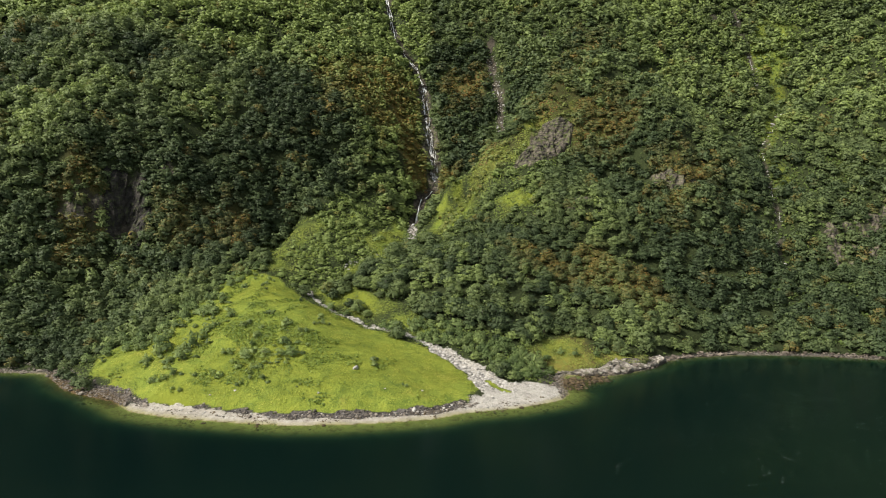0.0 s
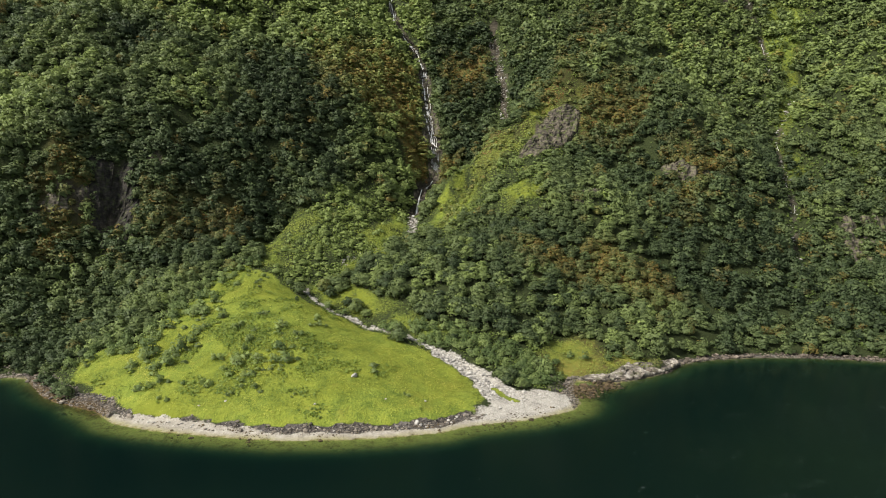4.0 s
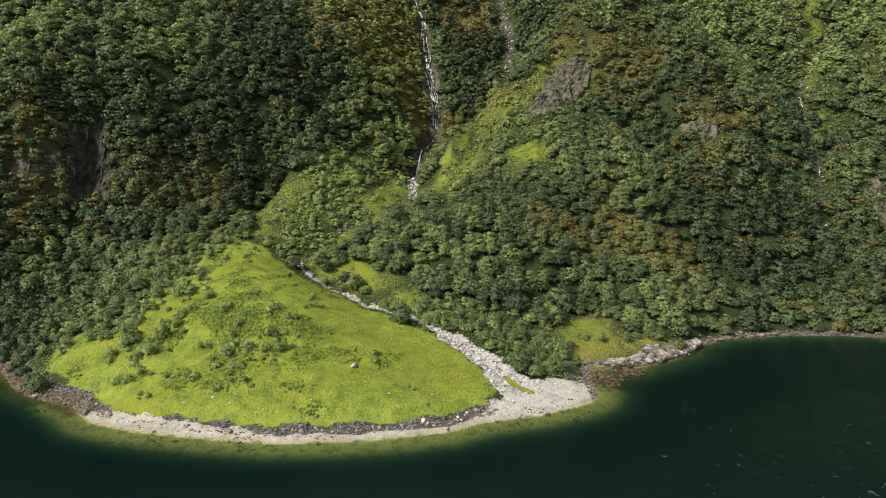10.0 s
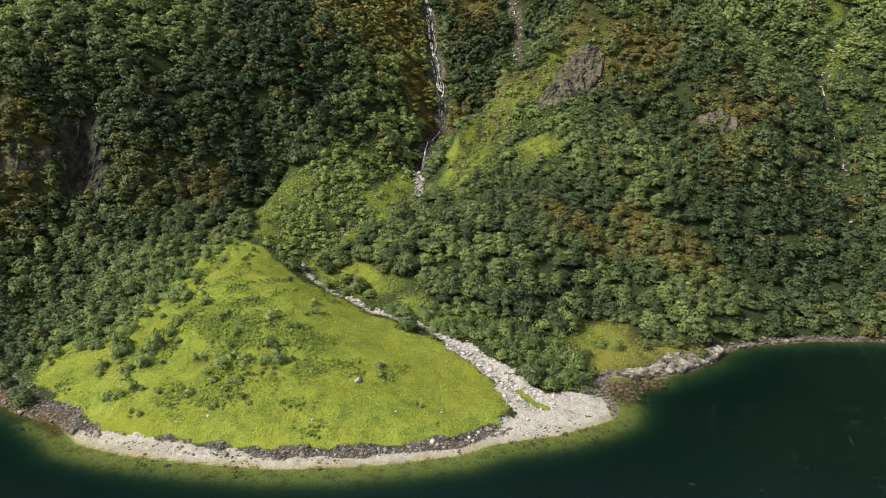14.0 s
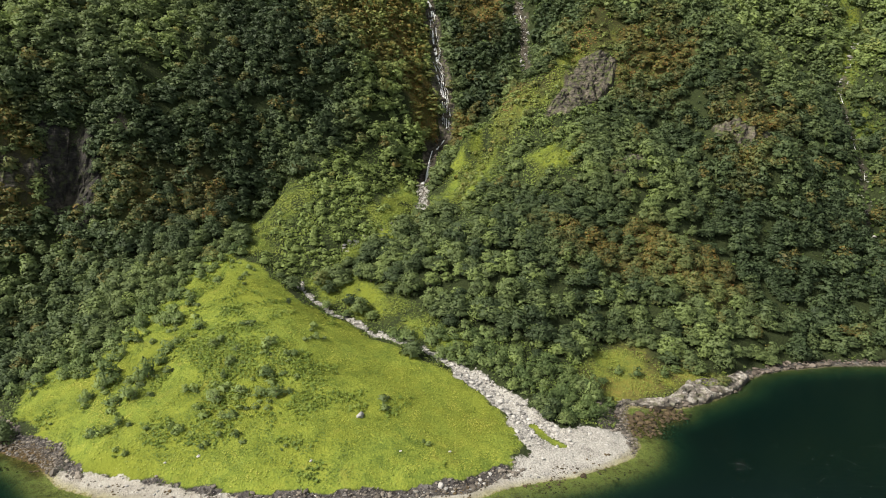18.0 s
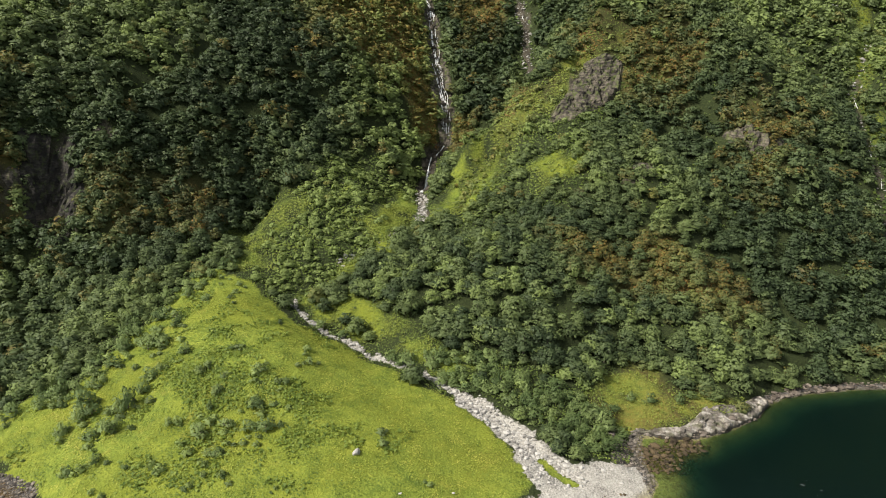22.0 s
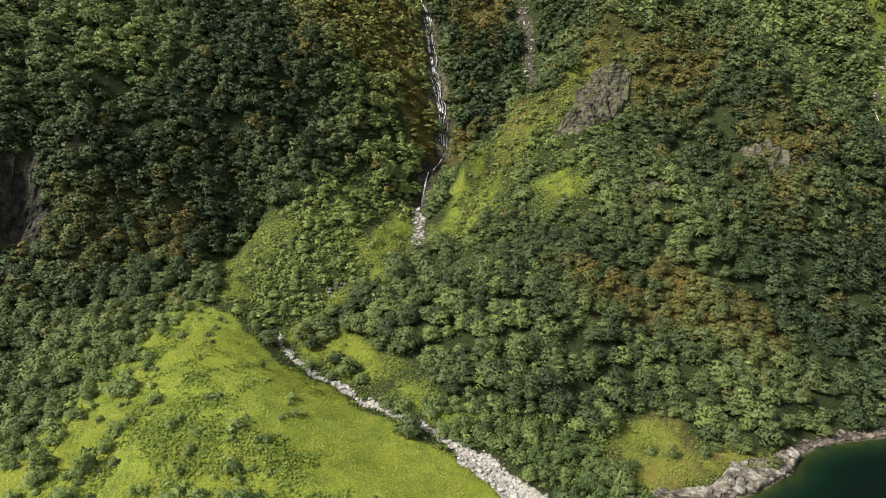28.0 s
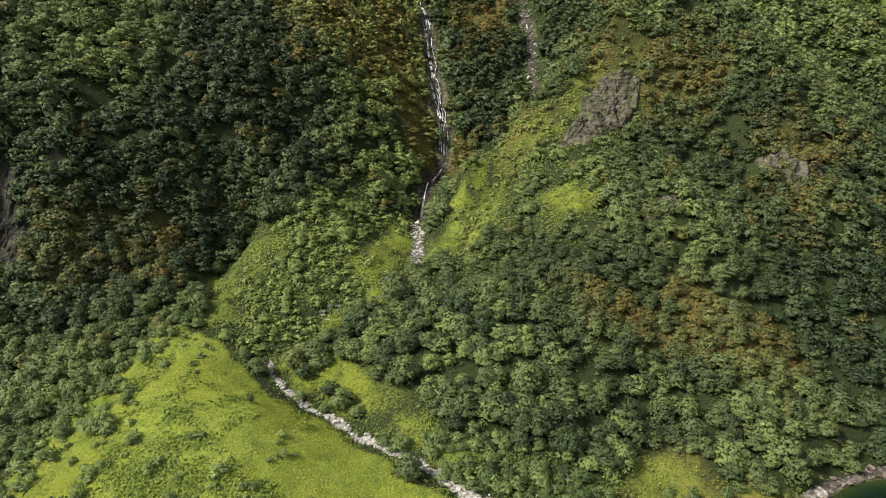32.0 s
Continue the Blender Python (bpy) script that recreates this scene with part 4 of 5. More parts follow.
def build_bushes():
    r = np.random.RandomState(15)
    spots = BUSHES + MORE_BUSHES
    x, y, q = scatter(-8, 48, 26, 64, 2.9, 61)
    bank = inside(x, y, [(2, 49), (14, 45), (25, 35), (31, 24), (41, 30), (46, 40), (36, 50), (12, 62), (-6, 62)])
    spots += [(a, b, c) for a, b, c in zip(x[bank], y[bank], q.uniform(0.8, 1.35, bank.sum()))]
    x, y, q = scatter(-118, -64, 40, 108, 3.4, 62)
    rim = (reach(x, y, MEADOW[1:9]) < 7) & (q.uniform(size=x.size) < 0.75)
    spots += [(a, b, c) for a, b, c in zip(x[rim], y[rim], q.uniform(0.8, 1.5, rim.sum()))]
    spots = np.array(spots, float)
    x, y, w = spots.T
    w = w * np.where((x > -74) & (x < -30) & (y < 56), 0.8, 1)
    p = np.stack([x, y, height(x, y) - 0.2 * w], 1)
    set_out([make_bush(k) for k in range(8)], p, r, w * r.uniform(1.5, 2.2, len(w)), w * r.uniform(1.1, 1.8, len(w)))
    lone = make_tree(3, leaf_near)
    lone["label"], lone["group"] = "small lone birch standing on the grass by the brook", "trees on the meadow"
    lone.matrix_basis = pose(-46.2, 66.2, float(height(-46.2, 66.2)) - 0.1) @ Matrix.Diagonal((0.85, 0.85, 1.5, 1))


def carpet(name, label, category, x, y, size, lift, tilt, tint, r, mat, layers):
    """A close cover of leaves and blades just over the ground."""
    z = height(x, y)
    e = 1.0
    nx, ny = (height(x - e, y) - height(x + e, y)) / (2 * e), (height(x, y - e) - height(x, y + e)) / (2 * e)
    vs, ts = [], []
    for _ in range(layers):
        n = np.stack([nx + r.normal(0, tilt, x.size), ny + r.normal(0, tilt, x.size), np.ones(x.size)], 1)
        n /= np.linalg.norm(n, axis=1)[:, None]
        t = np.cross(n, r.normal(size=(x.size, 3)))
        t /= np.linalg.norm(t, axis=1)[:, None]
        b = np.cross(n, t)
        p = np.stack([x + r.uniform(-0.4, 0.4, x.size), y + r.uniform(-0.4, 0.4, x.size), z + lift * r.uniform(0.3, 1.6, x.size)], 1)
        s = (size * r.uniform(0.7, 1.4, x.size))[:, None]
        vs.append(np.stack([p + t * s, p - t * s * 0.5 + b * s * 0.7, p - t * s * 0.5 - b * s * 0.7], 1))
        ts.append(np.repeat(tint, 3))
    me = leaf_mesh(name, np.concatenate(vs).reshape(-1, 3), mat)
    give(me, "tint", np.concatenate(ts))
    tagged(new(name, me), label, category, kind="stuff")


def build_grass():
    x, y, r = scatter(-118, 24, -6, 102, 0.44, 16)
    m = soft_ring(x, y, MEADOW, 2.0)
    ok = (r.uniform(size=x.size) < m * np.clip(0.6 + 0.6 * bumps(x, y, 3, 61), 0.1, 1)) & (cover(x, y)["pale"] < 0.3)
    x, y = x[ok], y[ok]
    tint = np.clip(0.46 + 0.3 * bumps(x, y, 9, 62) + 0.3 * bumps(x, y, 3.4, 63) + 0.35 * bumps(x, y, 1.5, 60) + r.normal(0, 0.1, x.size), 0, 1)
    carpet("meadow_grass", "bright yellow-green tussocky meadow grass", "grass", x, y, np.full(x.size, 0.21), 0.1, 0.3, tint, r, grass_blades, 2)
    x, y, r = scatter(-118, 24, -4, 102, 0.6, 17)
    patch = 0.8 * bumps(x, y, 11, 64) + 0.7 * bumps(x, y, 4, 65) + 1.0 * np.exp(-(((x + 58) / 28) ** 2 + ((y - 38) / 29) ** 2)) - 0.68
    ok = (soft_ring(x, y, MEADOW, 4) > 0.7) & (patch + r.uniform(-0.35, 0.35, x.size) > 0.0)
    x, y = x[ok], y[ok]
    carpet("meadow_herbs", "low leafy herbs and ferns among the meadow grass", "herbs", x, y, r.uniform(0.24, 0.44, x.size), 0.42, 0.6, np.clip(r.uniform(0.0, 0.8, x.size) + 0.3 * bumps(x, y, 3, 70), 0, 1), r, herb_leaves, 3)


def build_ferns():
    x, y, r = scatter(-145, 150, 6, 238, 0.95, 18)
    c = cover(x, y)
    glade = np.max([soft_ring(x, y, g, 6) for g in GLADES], 0)
    share, scrub, light, dry = woods_share(x, y)
    ok = inside(x, y, LAND) & (reach(x, y, COAST) > 3.5) & (soft_ring(x, y, MEADOW, 2) < 0.6) & (c["pale"] < 0.3) & (c["rock"] < 0.5) & ~((y < 36) & (x > -104) & (x < 32))
    open_slope = np.clip(np.maximum(np.maximum(glade, scrub), 1.2 - 1.3 * share), 0, 1)
    ok &= r.uniform(size=x.size) < (0.12 + 0.88 * open_slope) * np.where(y > 190, np.abs(x - 45) < 70, 1)
    x, y, glade, light = x[ok], y[ok], glade[ok], light[ok]
    hum = bumps(x, y, 5, 66) + 0.6 * bumps(x, y, 2.2, 67)
    # ferns outside the glades tinted darker, for the shade under trees
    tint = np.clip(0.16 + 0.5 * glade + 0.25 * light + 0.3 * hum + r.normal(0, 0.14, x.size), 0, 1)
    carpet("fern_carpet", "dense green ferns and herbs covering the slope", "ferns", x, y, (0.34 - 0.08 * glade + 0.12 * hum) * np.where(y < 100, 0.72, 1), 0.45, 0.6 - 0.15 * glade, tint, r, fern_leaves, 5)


def build_far_ferns():
    x, y, r = scatter(-330, 335, 40, 345, 2.3, 28)
    c = cover(x, y)
    ok = inside(x, y, LAND) & (reach(x, y, COAST) > 5) & ((x < -144) | (x > 149) | (y > 236) | ((y > 189) & (np.abs(x - 45) > 69))) & (c["rock"] < 0.6)
    x, y = x[ok], y[ok]
    light = woods_share(x, y)[2]
    # low tint carries the shade beneath the high woods
    tint = np.clip(-0.05 + 0.4 * light + 0.25 * bumps(x, y, 6, 75) + r.normal(0, 0.12, x.size), 0, 1)
    carpet("high_ferns", "ferns and low shrubs under the high woods", "ferns", x, y, np.full(x.size, 0.85), 0.8, 0.5, tint, r, fern_leaves, 3)


def build_heath():
    x, y, r = scatter(-200, 165, 80, 270, 1.05, 19)
    c = cover(x, y)
    ok = (c["dry"] > 0.25) & (r.uniform(size=x.size) < 0.8) & (c["rock"] < 0.4)
    x, y = x[ok], y[ok]
    bx, by, r = scatter(-32, 20, 192, 248, 0.5, 33)
    steep_bank = np.max([soft_ring(bx, by, q, 4) for q in FALL_BANK], 0) > 0.35
    x, y = np.concatenate([x, bx[steep_bank]]), np.concatenate([y, by[steep_bank]])
    tint = np.clip(0.5 + 0.4 * bumps(x, y, 8, 68) + 0.3 * bumps(x, y, 3, 69), 0, 1)
    carpet("heath_carpet", "ochre and rust-coloured heath on the slope", "heath", x, y, np.full(x.size, 0.5), 0.3, 0.55, tint, r, heath_leaves, 3)


build_bushes()
build_grass()
build_ferns()
build_far_ferns()
build_heath()

# ---------------------------------------------------------------- stones, rocks and crags


def rock_shape(seed, cuts=7, round_off=0.25, fine=2, weld=0.16):
    """An angular stone about one unit in half width: a ball cut by planes."""
    r = np.random.RandomState(seed)
    bm = bmesh.new()
    bmesh.ops.create_icosphere(bm, subdivisions=fine, radius=1.0)
    for _ in range(cuts):
        n = Vector(r.normal(size=3)).normalized()
        at = r.uniform(0.45, 0.8)
        for v in bm.verts:
            over = v.co.dot(n) - at
            if over > 0:
                v.co -= n * over * (1 - round_off * 0.3)
    for v in bm.verts:
        v.co *= 1 + 0.05 * r.normal()
    bmesh.ops.remove_doubles(bm, verts=bm.verts, dist=weld)
    bmesh.ops.triangulate(bm, faces=bm.faces)
    bm.verts.index_update()
    v = np.array([tuple(q.co) for q in bm.verts])
    f = np.array([[q.index for q in face.verts] for face in bm.faces])
    bm.free()
    return v, f


ROCKS = [rock_shape(700 + i) for i in range(6)]
PEBBLES = [rock_shape(720 + i, 5, 0.25, 1, 0.3) for i in range(8)]


def heap(name, x, y, size, r, mat, label, category, flat=0.6):
    """Many stones in one mesh, half sunk in the ground."""
    z = height(x, y)
    vs, fs, base = [], [], 0
    for k in range(x.size):
        v, f = PEBBLES[k % 8]
        a = r.uniform(0, 6.3)
        s = size[k] * np.array([r.uniform(0.8, 1.4), r.uniform(0.7, 1.1), flat * r.uniform(0.7, 1.2)])
        q = v * s
        q = np.stack([q[:, 0] * math.cos(a) - q[:, 1] * math.sin(a) + x[k], q[:, 0] * math.sin(a) + q[:, 1] * math.cos(a) + y[k], q[:, 2] + z[k] + 0.15 * size[k]], 1)
        vs.append(q)
        fs.append(f + base)
        base += len(v)
    tagged(new(name, mesh_of(name, np.concatenate(vs), np.concatenate(fs), mat)), label, category, kind="stuff")


def lay(name, label, category, group, spots, mat, flat=0.65, seed=0):
    """Single stones as things of their own: place and half width."""
    r = np.random.RandomState(seed)
    meshes = [mesh_of(name, v, f, mat) for v, f in ROCKS]
    for i, (x, y, s) in enumerate(spots):
        ob = tagged(new(name, meshes[i % 6]), label, category, group)
        ob.matrix_basis = pose(x, y, float(height(x, y)) + 0.22 * s, 0, 0, r.uniform(0, 360)) @ Matrix.Diagonal((s * r.uniform(0.9, 1.3), s * r.uniform(0.75, 1.05), s * flat * r.uniform(0.8, 1.2), 1))


def build_stones():
    # the brook and its gravel mouth
    x, y, r = scatter(-56, 54, -2, 92, 0.62, 21)
    c = cover(x, y)
    d = reach(x, y, COAST)
    brook = reach(x, y, BROOK)
    bed = (c["pale"] > 0.3) & ((brook < 2.1 + 1.3 * np.clip((62 - y) / 18, 0, 1)) | inside(x, y, GRAVEL)) & (r.uniform(size=x.size) < np.clip(1.15 - brook / 9, 0.3, 0.85)) & (d > 1)
    heap("brook_stones", x[bed], y[bed], (r.gamma(1.7, 0.13, bed.sum()) + 0.08) * np.clip(d[bed] / 14, 0.5, 1.1), r, grey_stone, "pale grey cobbles filling the bed of the brook", "stones")
    big = [(float(a), float(b), float(r.uniform(0.32, 0.72))) for a, b in zip(x[bed][::19], y[bed][::19]) if r.uniform() < 0.75 and reach(a, b, BROOK) < 4]
    lay("brook_boulder", "pale grey boulder lying in the stony brook", "boulder", "boulders in the brook", big[:90], grey_stone, 0.7, 22)
    # dark wrack-covered stones along the shore
    x, y, r = scatter(-150, 62, -12, 48, 0.54, 23)
    c = cover(x, y)
    d = reach(x, y, COAST)
    band = ((c["rubble"] > 0.4) & (r.uniform(size=x.size) < 0.72 + 0.4 * bumps(x, y, 5, 73)) | (c["grass"] < 0.4) & (d > 2.2) & (d < 7) & (x < 18) & (bumps(x, y, 4, 78) + r.uniform(-0.9, 0.4, x.size) > 0.05)) & inside(x, y, LAND)
    heap("shore_stones", x[band], y[band], r.gamma(1.7, 0.115, band.sum()) + 0.07, r, dark_stone, "dark weathered stones along the tideline", "stones")
    x, y, r = scatter(-128, 70, -16, 44, 0.8, 24)
    d = reach(x, y, COAST)
    clump = bumps(x, y, 7, 71) + 0.6 * bumps(x, y, 2.6, 72)
    shelf = (d < 4.5) & (clump + r.uniform(-0.4, 0.4, x.size) > 0.5)
    shelf |= (reach(x, y, [(51, 30), (54, 28), (60, 33)]) < 6.0 + bumps(x, y, 3, 77)) & (r.uniform(size=x.size) < 0.9)
    shelf |= (x < -86) & (d < 5.0) & inside(x, y, LAND) & (r.uniform(size=x.size) < 0.8)
    heap("wrack_stones", x[shelf], y[shelf], r.gamma(2.5, 0.08, shelf.sum()) + 0.07, r, wrack_stone, "small dark stones scattered on the pale beach", "stones", 0.45)
    x, y, r = scatter(44, 72, 18, 44, 0.85, 31)
    shoal = (reach(x, y, [(51, 30), (54, 28), (60, 33)]) < 6.2 + 1.5 * bumps(x, y, 3, 77)) & (r.uniform(size=x.size) < 0.8) & ~inside(x, y, LAND)
    heap("shoal_stones", x[shoal], y[shoal], r.gamma(2.6, 0.13, shoal.sum()) + 0.18, r, wrack_stone, "dark weedy boulders lying in the shallow cove", "stones", 0.75)
    x, y, r = scatter(60, 190, 36, 80, 1.0, 25)
    d = reach(x, y, COAST)
    rim = (d < 3.6) & inside(x, y, LAND) & (r.uniform(size=x.size) < 0.8)
    heap("far_shore_stones", x[rim], y[rim], r.gamma(2.6, 0.15, rim.sum()) + 0.15, r, brown_stone, "dark brown rocks along the wooded shore", "stones")
    # bed below the falls and in the gullies
    x, y, r = scatter(-40, 60, 96, 330, 1.1, 26)
    g = reach(x, y, FALL) + 0.7 * (y > 174)
    lower = (g < 2.4) & (y < 176) & (y > 128) & (r.uniform(size=x.size) < 0.85)
    lower |= (reach(x, y, BROOK) < 1.6) & (y > 104) & (y < 124) & (r.uniform(size=x.size) < 0.5)
    lower |= (reach(x, y, EAST_GULLY) < 3.2) & (y < 290) & (r.uniform(size=x.size) < 0.6)
    heap("ravine_stones", x[lower], y[lower], r.gamma(3.0, 0.13, lower.sum()) + 0.12, r, grey_stone, "grey boulders choking the ravine below the falls", "stones")
    wet = (g < 3.4) & (y > 176) & (y < 300) & (r.uniform(size=x.size) < 0.6)
    heap("fall_stones", x[wet], y[wet], r.gamma(2.2, 0.24, wet.sum()) + 0.25, r, wet_stone, "dark wet blocks in the bed of the falls", "stones", 0.9)
    x, y, r = scatter(160, 240, 110, 330, 1.6, 27)
    far = (reach(x, y, FAR_GULLY) < 2.6) & (r.uniform(size=x.size) < 0.42)
    heap("gully_stones", x[far], y[far], r.gamma(3.0, 0.18, far.sum()) + 0.2, r, grey_stone, "pale stones in the far gully", "stones")
    x, y, r = scatter(-82, 20, -12, 26, 1.3, 30)
    d = reach(x, y, COAST)
    light_band = (d > 2.5) & (d < 7.5) & inside(x, y, LAND) & (cover(x, y)["grass"] < 0.5) & (r.uniform(size=x.size) < 0.3)
    heap("pale_shore_stones", x[light_band], y[light_band], r.gamma(2.0, 0.1, light_band.sum()) + 0.12, r, grey_stone, "pale grey stones among the dark shore stones", "stones")
    lay("meadow_boulder", "large pale grey boulder alone on the meadow", "boulder", "", [(-19.1, 17.4, 1.15)], pale_stone, 0.8, 28)
    lay("shore_boulder", "round pale boulder on the dark shore stones", "boulder", "", [(0.0, -0.4, 0.85)], pale_stone, 0.85, 29)
    lay("meadow_stone", "small grey stone half sunk in the grass", "stone", "stones in the meadow", [(-60, 4, 0.4), (-53, 5, 0.45), (2, 9, 0.4), (-87, 33, 0.5), (-28, 3, 0.4), (-9, 7, 0.35)], grey_stone, 0.7, 30)


def build_mass(name, label, ring, amp, step, mat, seed, edge=3.0, split=3, grown=0.0, coarse=1.0):
    """A body of bedded rock standing out of the slope, in a few blocks."""
    xs, ys = [q[0] for q in ring], [q[1] for q in ring]
    mid = Vector((float(np.mean(xs)), float(np.mean(ys)), 0))
    mid.z = float(height(mid.x, mid.y))
    mass = tagged(new(name), label, "rock")
    mass.location = mid
    cuts = np.linspace(min(xs) - 1, max(xs) + 1, split + 1)
    for k in range(split):
        gx, gy, quads = grid_plain(np.arange(cuts[k], cuts[k + 1] + step, step), np.arange(min(ys) - 2, max(ys) + 2, step))
        m = reach(gx, gy, ring + ring[:1])
        m = np.clip(0.5 + np.where(inside(gx, gy, ring), m, -m) / edge, 0, 1)
        m = m * np.clip(1.15 - grown + 1.1 * grown * (bumps(gx, gy, 4.5, seed + 5) + 0.7 * bumps(gx, gy, 1.9, seed + 6)), 0, 1)
        e = 2.0
        nx, ny = (height(gx - e, gy, False) - height(gx + e, gy, False)) / (2 * e), (height(gx, gy - e, False) - height(gx, gy + e, False)) / (2 * e)
        ln = np.sqrt(nx * nx + ny * ny + 1)
        u = gx * 0.8 + gy * 0.6
        h = 0.5 + 0.55 * bumps(gx, gy, 5.5 * coarse, seed + k * (coarse < 2)) + 0.35 / coarse * bumps(gx + 3, gy, 2.4, seed + 1) + 0.2 / coarse ** 2 * bumps(gx, gy, 1.1, seed + 2)
        h = np.floor(h * 4 + 0.5 * bumps(u, gy * 0.3, 3, seed + 3)) / 4 + 0.12 * h
        off = amp * h * np.clip(m * 1.6, 0, 1) - 0.7 * (1 - np.clip(m * 2, 0, 1))
        v = np.stack([gx + off * nx / ln, gy + off * ny / ln, height(gx, gy) + off / ln], 1)
        keep = (m[quads] > 0.02).any(1)
        if keep.any():
            ids, q = np.unique(quads[keep], return_inverse=True)
            part("rock_block", mesh_of("rock_block", v[ids] - np.array(mid), q.reshape(-1, 4), mat), mass)


def grid_plain(xs, ys):
    gx, gy = np.meshgrid(xs, ys)
    i = np.arange(gx.size).reshape(gx.shape)
    return gx.ravel(), gy.ravel(), np.stack([i[:-1, :-1], i[:-1, 1:], i[1:, 1:], i[1:, :-1]], -1).reshape(-1, 4)


build_stones()
SHORE_ROCK = [(50, 41), (56, 39), (64, 38.3), (73, 42.2), (84.5, 50), (90.5, 57.2), (88, 58.8), (80, 52.5), (76, 52.5), (70, 50), (66, 45), (60, 41.8), (53, 42.2)]
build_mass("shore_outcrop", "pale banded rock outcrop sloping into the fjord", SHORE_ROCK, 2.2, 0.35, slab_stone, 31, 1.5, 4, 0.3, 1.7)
build_mass("crag", "brown-grey bare rock crag above the gully", BARE[0], 2.6, 0.55, crag_face, 41, 2.2, 3, 0.3, 1.3)
build_mass("bluff", "grey rock bluff half hidden by scrub", BARE[1], 2.2, 0.8, crag_face, 51, 4, 3, 0.75)
build_mass("ledge", "pale broken rock ledge in the wood", BARE[2], 1.4, 0.7, crag_face, 61, 3, 2, 0.5)
build_mass("cliff", "dark wet rock cliff half overgrown in the wood", BARE[3], 3.2, 0.8, wet_face, 71, 4, 3, 0.35)
build_mass("ledge", "grey-brown rock ledge above the lower wood", BARE[8], 2.0, 0.7, crag_face, 101, 3, 2, 0.45)
build_mass("ledge", "small pale rock ledge among dark trees", BARE[9], 1.2, 0.6, crag_face, 111, 2, 1, 0.3)
build_mass("far_bluff", "brown rock bluff above the far shore", BARE[4], 2.4, 1.1, crag_face, 81, 5, 3, 0.7)
build_mass("fall_rock", "brown wet rock wall behind the falls", FALL_ROCK, 0.9, 0.7, crag_face, 91, 2.5, 2, 0.15)

# ---------------------------------------------------------------- falling water


def along(line, step):
    out = []
    for (ax, ay), (bx, by) in zip(line[:-1], line[1:]):
        n = max(1, int(math.hypot(bx - ax, by - ay) / step))
        out += [(ax + (bx - ax) * k / n, ay + (by - ay) * k / n) for k in range(n)]
    return np.array(out + [line[-1]])


def strand(line, seed, side, wide, wander, gaps=0.0, lift=0.55, step=0.8):
    """One braid of water: a rounded ribbon that follows the ground."""
    p = along(line, step)
    t = np.gradient(p, axis=0)
    t /= np.linalg.norm(t, axis=1)[:, None] + 1e-9
    n = np.stack([-t[:, 1], t[:, 0]], 1)
    s = np.arange(len(p)) * step
    off = side + wander * bumps(s, s * 0 + seed * 13.7, 7, seed) + 0.4 * wander * bumps(s, s * 0 + seed * 5.1, 2.5, seed + 1)
    w = wide * np.clip(0.65 + 0.6 * bumps(s, s * 0 + 3.3 * seed, 5, seed + 2) + 0.35 * bumps(s, s * 0 + 1.7 * seed, 1.7, seed + 3), 0.12, 1.6)
    mid = p + n * off[:, None]
    rows = []
    for k, up in ((-1, 0.0), (0, 0.35), (1, 0.0)):
        q = mid + n * (w * k)[:, None]
        rows.append(np.stack([q[:, 0], q[:, 1], height(mid[:, 0], mid[:, 1]) + lift + up * w * 0.5 - (0.25 if k else 0)], 1))
    v = np.stack(rows, 1).reshape(-1, 3)
    i = np.arange(len(p) - 1) * 3
    f = np.concatenate([np.stack([i, i + 1, i + 4, i + 3], 1), np.stack([i + 1, i + 2, i + 5, i + 4], 1)])
    dry = bumps(s, s * 0 + 9.1 * seed, 6, seed + 4) < gaps * 2 - 1
    runs, run = [], []
    for k in range(len(i)):
        if dry[k]:
            runs, run = runs + [run], []
        else:
            run.append(k)
    return v, [np.concatenate([f[q], f[[k + len(i) for k in q]]]) for q in runs + [run] if q]


def build_fall(name, label, strands):
    fall = tagged(new(name), label, "waterfall")
    fall.location = (strands[0][0][-1][0], strands[0][0][-1][1], float(height(*strands[0][0][-1])))
    for k, args in enumerate(strands):
        v, runs = strand(*args)
        for f in runs:
            ids, g = np.unique(f, return_inverse=True)
            part("strand", mesh_of("strand", v[ids] - np.array(fall.location), g.reshape(-1, 4), foam, True), fall)


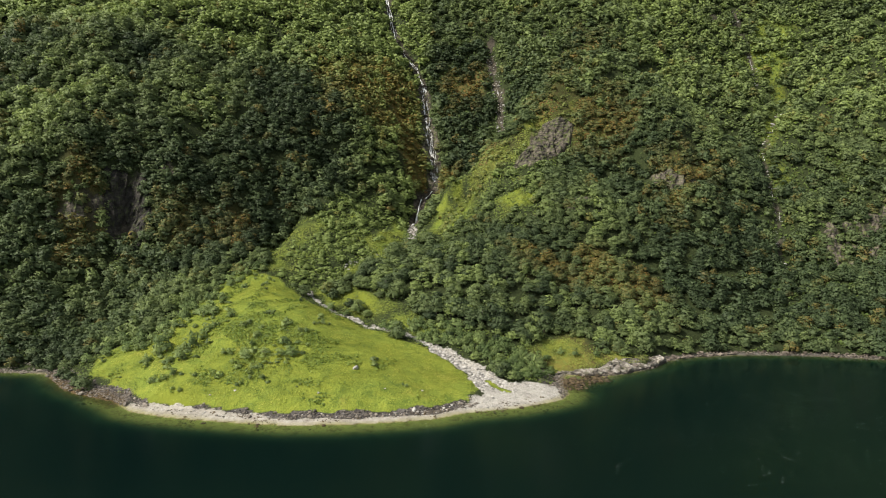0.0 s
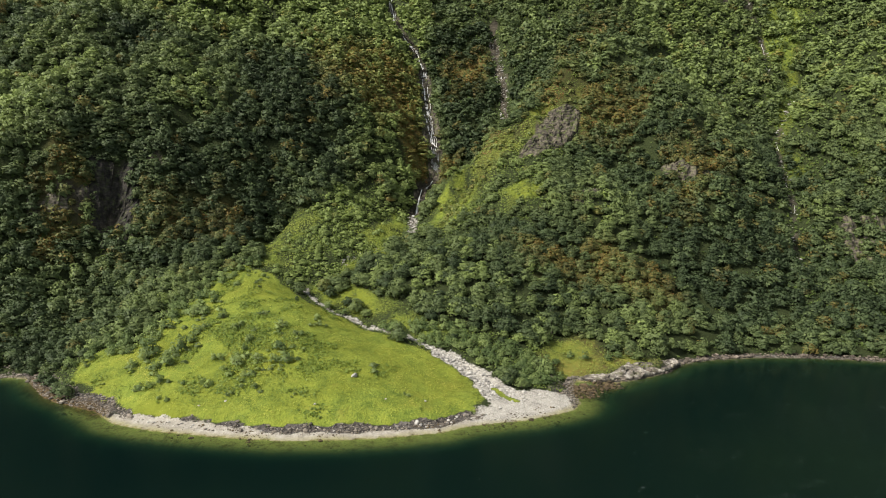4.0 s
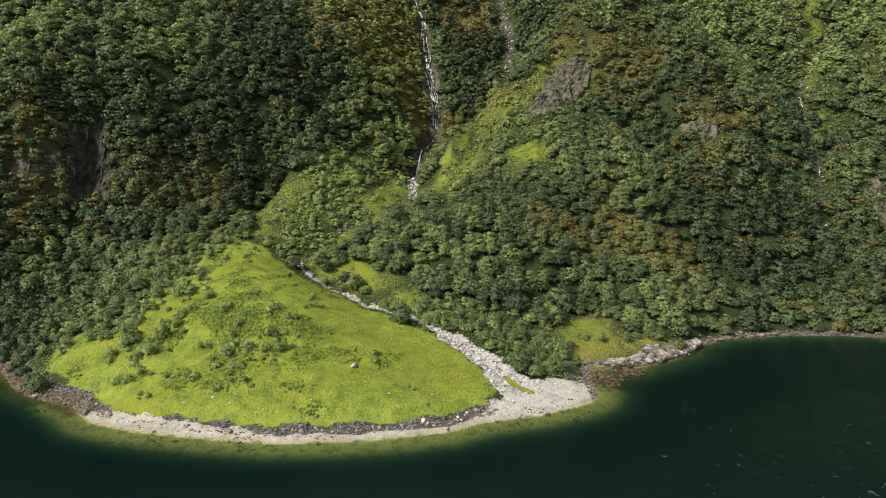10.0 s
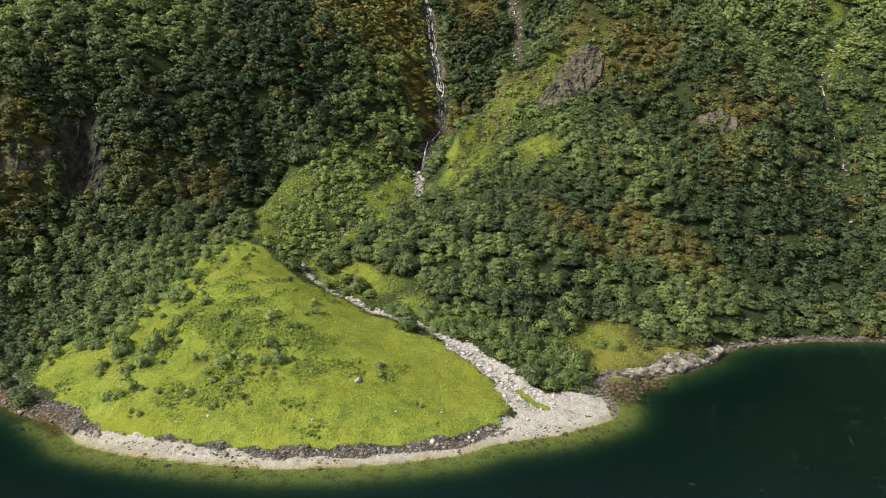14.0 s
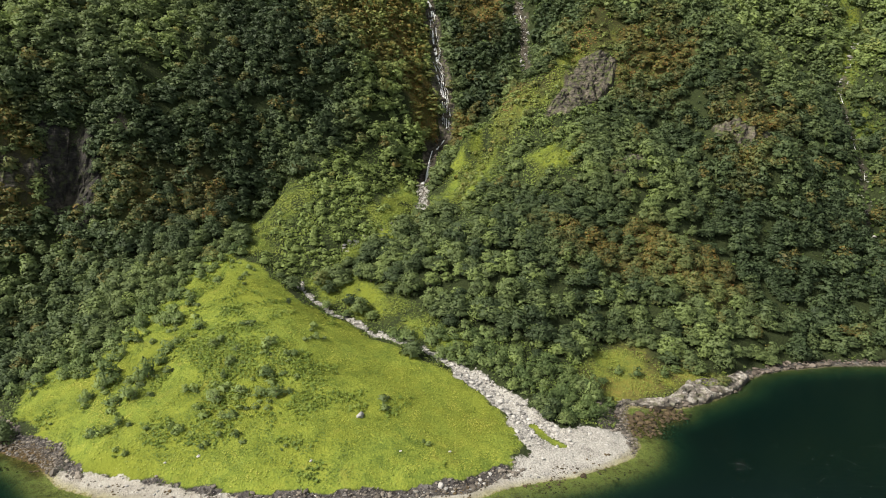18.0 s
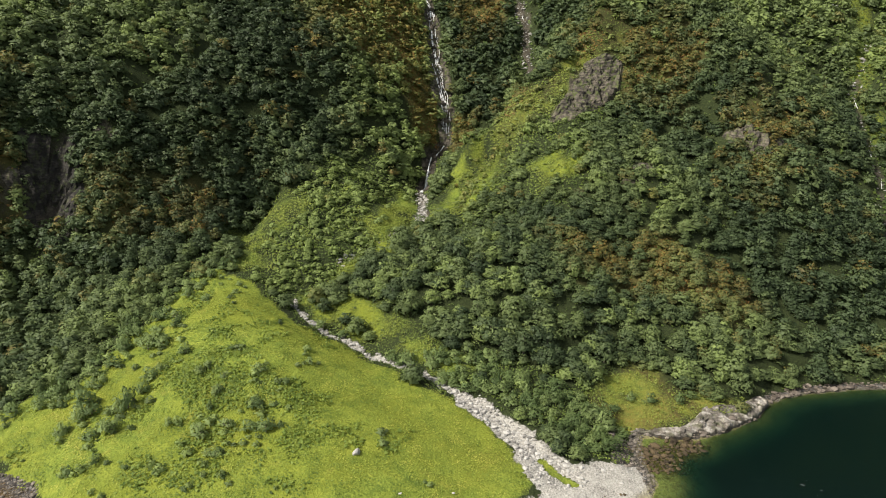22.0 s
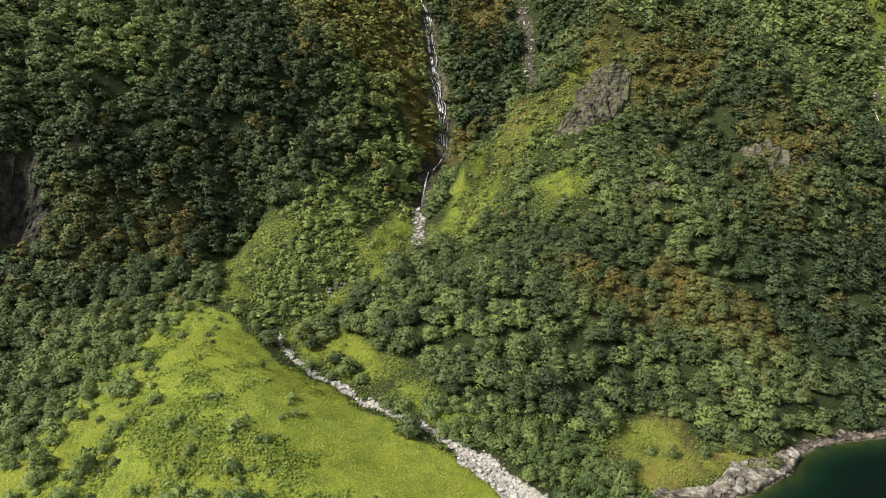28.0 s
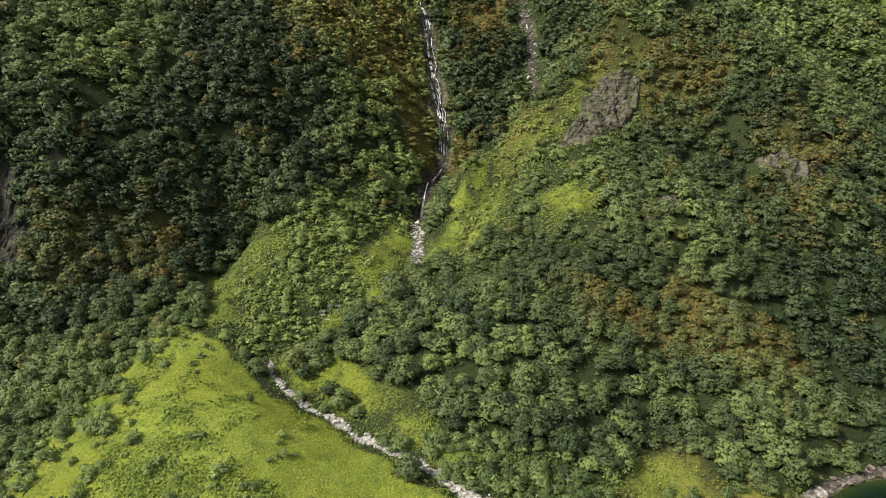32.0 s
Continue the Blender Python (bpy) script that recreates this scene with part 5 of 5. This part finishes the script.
UPPER = [q for q in FALL if q[1] >= 279]
STEEP = [(-12, 279), (-6, 268), (-3, 240), (1.5, 225), (2.5, 209)]
LOWER = [(2.5, 209), (-4.5, 197), (-9, 175)]
braid = random.Random(77)
BRAIDS = [(STEEP[:3], 1, 0.0, 0.34, 0.5, 0.06, 1.2), (STEEP[:3], 2, 0.7, 0.2, 0.7, 0.2, 1.2), (STEEP[3:], 20, 0.2, 0.2, 0.3, 0.08, 1.2)]
for k in range(14):
    BRAIDS.append((STEEP[1 + k % 2:], 30 + 3 * k, braid.uniform(-1.8, 2.2), braid.uniform(0.06, 0.16), braid.uniform(0.6, 1.5), braid.uniform(0.3, 0.5), 1.2))
build_fall("waterfall", "white braided waterfall over dark wet rock", BRAIDS)
build_fall("upper_waterfall", "thin white waterfall high in the ravine", [(UPPER, 5, 0.0, 0.4, 1.0, 0.25, 1.2), (UPPER, 6, 1.2, 0.25, 0.8, 0.45, 1.2), (UPPER, 16, -1.0, 0.2, 0.8, 0.5, 1.2)])
build_fall("lower_cascade", "narrow white cascade at the foot of the falls", [(LOWER, 7, 0.0, 0.45, 0.4, 0.05), (LOWER, 8, 0.7, 0.25, 0.4, 0.5)])
build_fall("brook_water", "narrow run of white water between stones", [([(-8, 160), (-8, 133)], 10, 0.0, 0.25, 0.7, 0.5, 0.15)])
build_fall("east_gully_water", "thread of water in a rocky gully", [(EAST_GULLY, 12, 0.0, 0.15, 0.8, 0.68, 0.8)])
build_fall("far_gully_water", "thin broken waterfall in the far gully", [(FAR_GULLY, 13, 0.0, 0.10, 1.0, 0.72), (FAR_GULLY, 14, 1.0, 0.08, 0.8, 0.78)])


def build_flecks():
    """Short white slivers that paint sun glints on the open water."""
    r = np.random.RandomState(41)
    n = 2600
    x, y = r.uniform(15, 140, n), r.uniform(-45, 22, n)
    ok = ~inside(x, y, LAND) & (reach(x, y, COAST) > 17) & (r.uniform(size=n) < np.clip((x - 40) / 70, 0.01, 1) * np.clip(0.6 + 0.4 * bumps(x, y, 16, 79), 0.3, 1))
    x, y = x[ok], y[ok]
    n = x.size
    ln, w, a = r.gamma(2, 0.13, n) + 0.07, r.uniform(0.007, 0.014, n), r.normal(-0.45, 0.15, n)
    ca, sa = np.cos(a), np.sin(a)
    v = np.stack([np.stack([x + ca * ln * i - sa * w * j, y + sa * ln * i + ca * w * j, np.full(n, 0.03)], 1) for i, j in ((-1, 0), (0, -1), (1, 0), (0, 1))], 1)
    tagged(new("glint_flecks", quads_mesh("glint_flecks", v.reshape(-1, 3), glint_white)), "small white slivers in place of sun glints on the water", "foam", kind="stuff")


build_flecks()
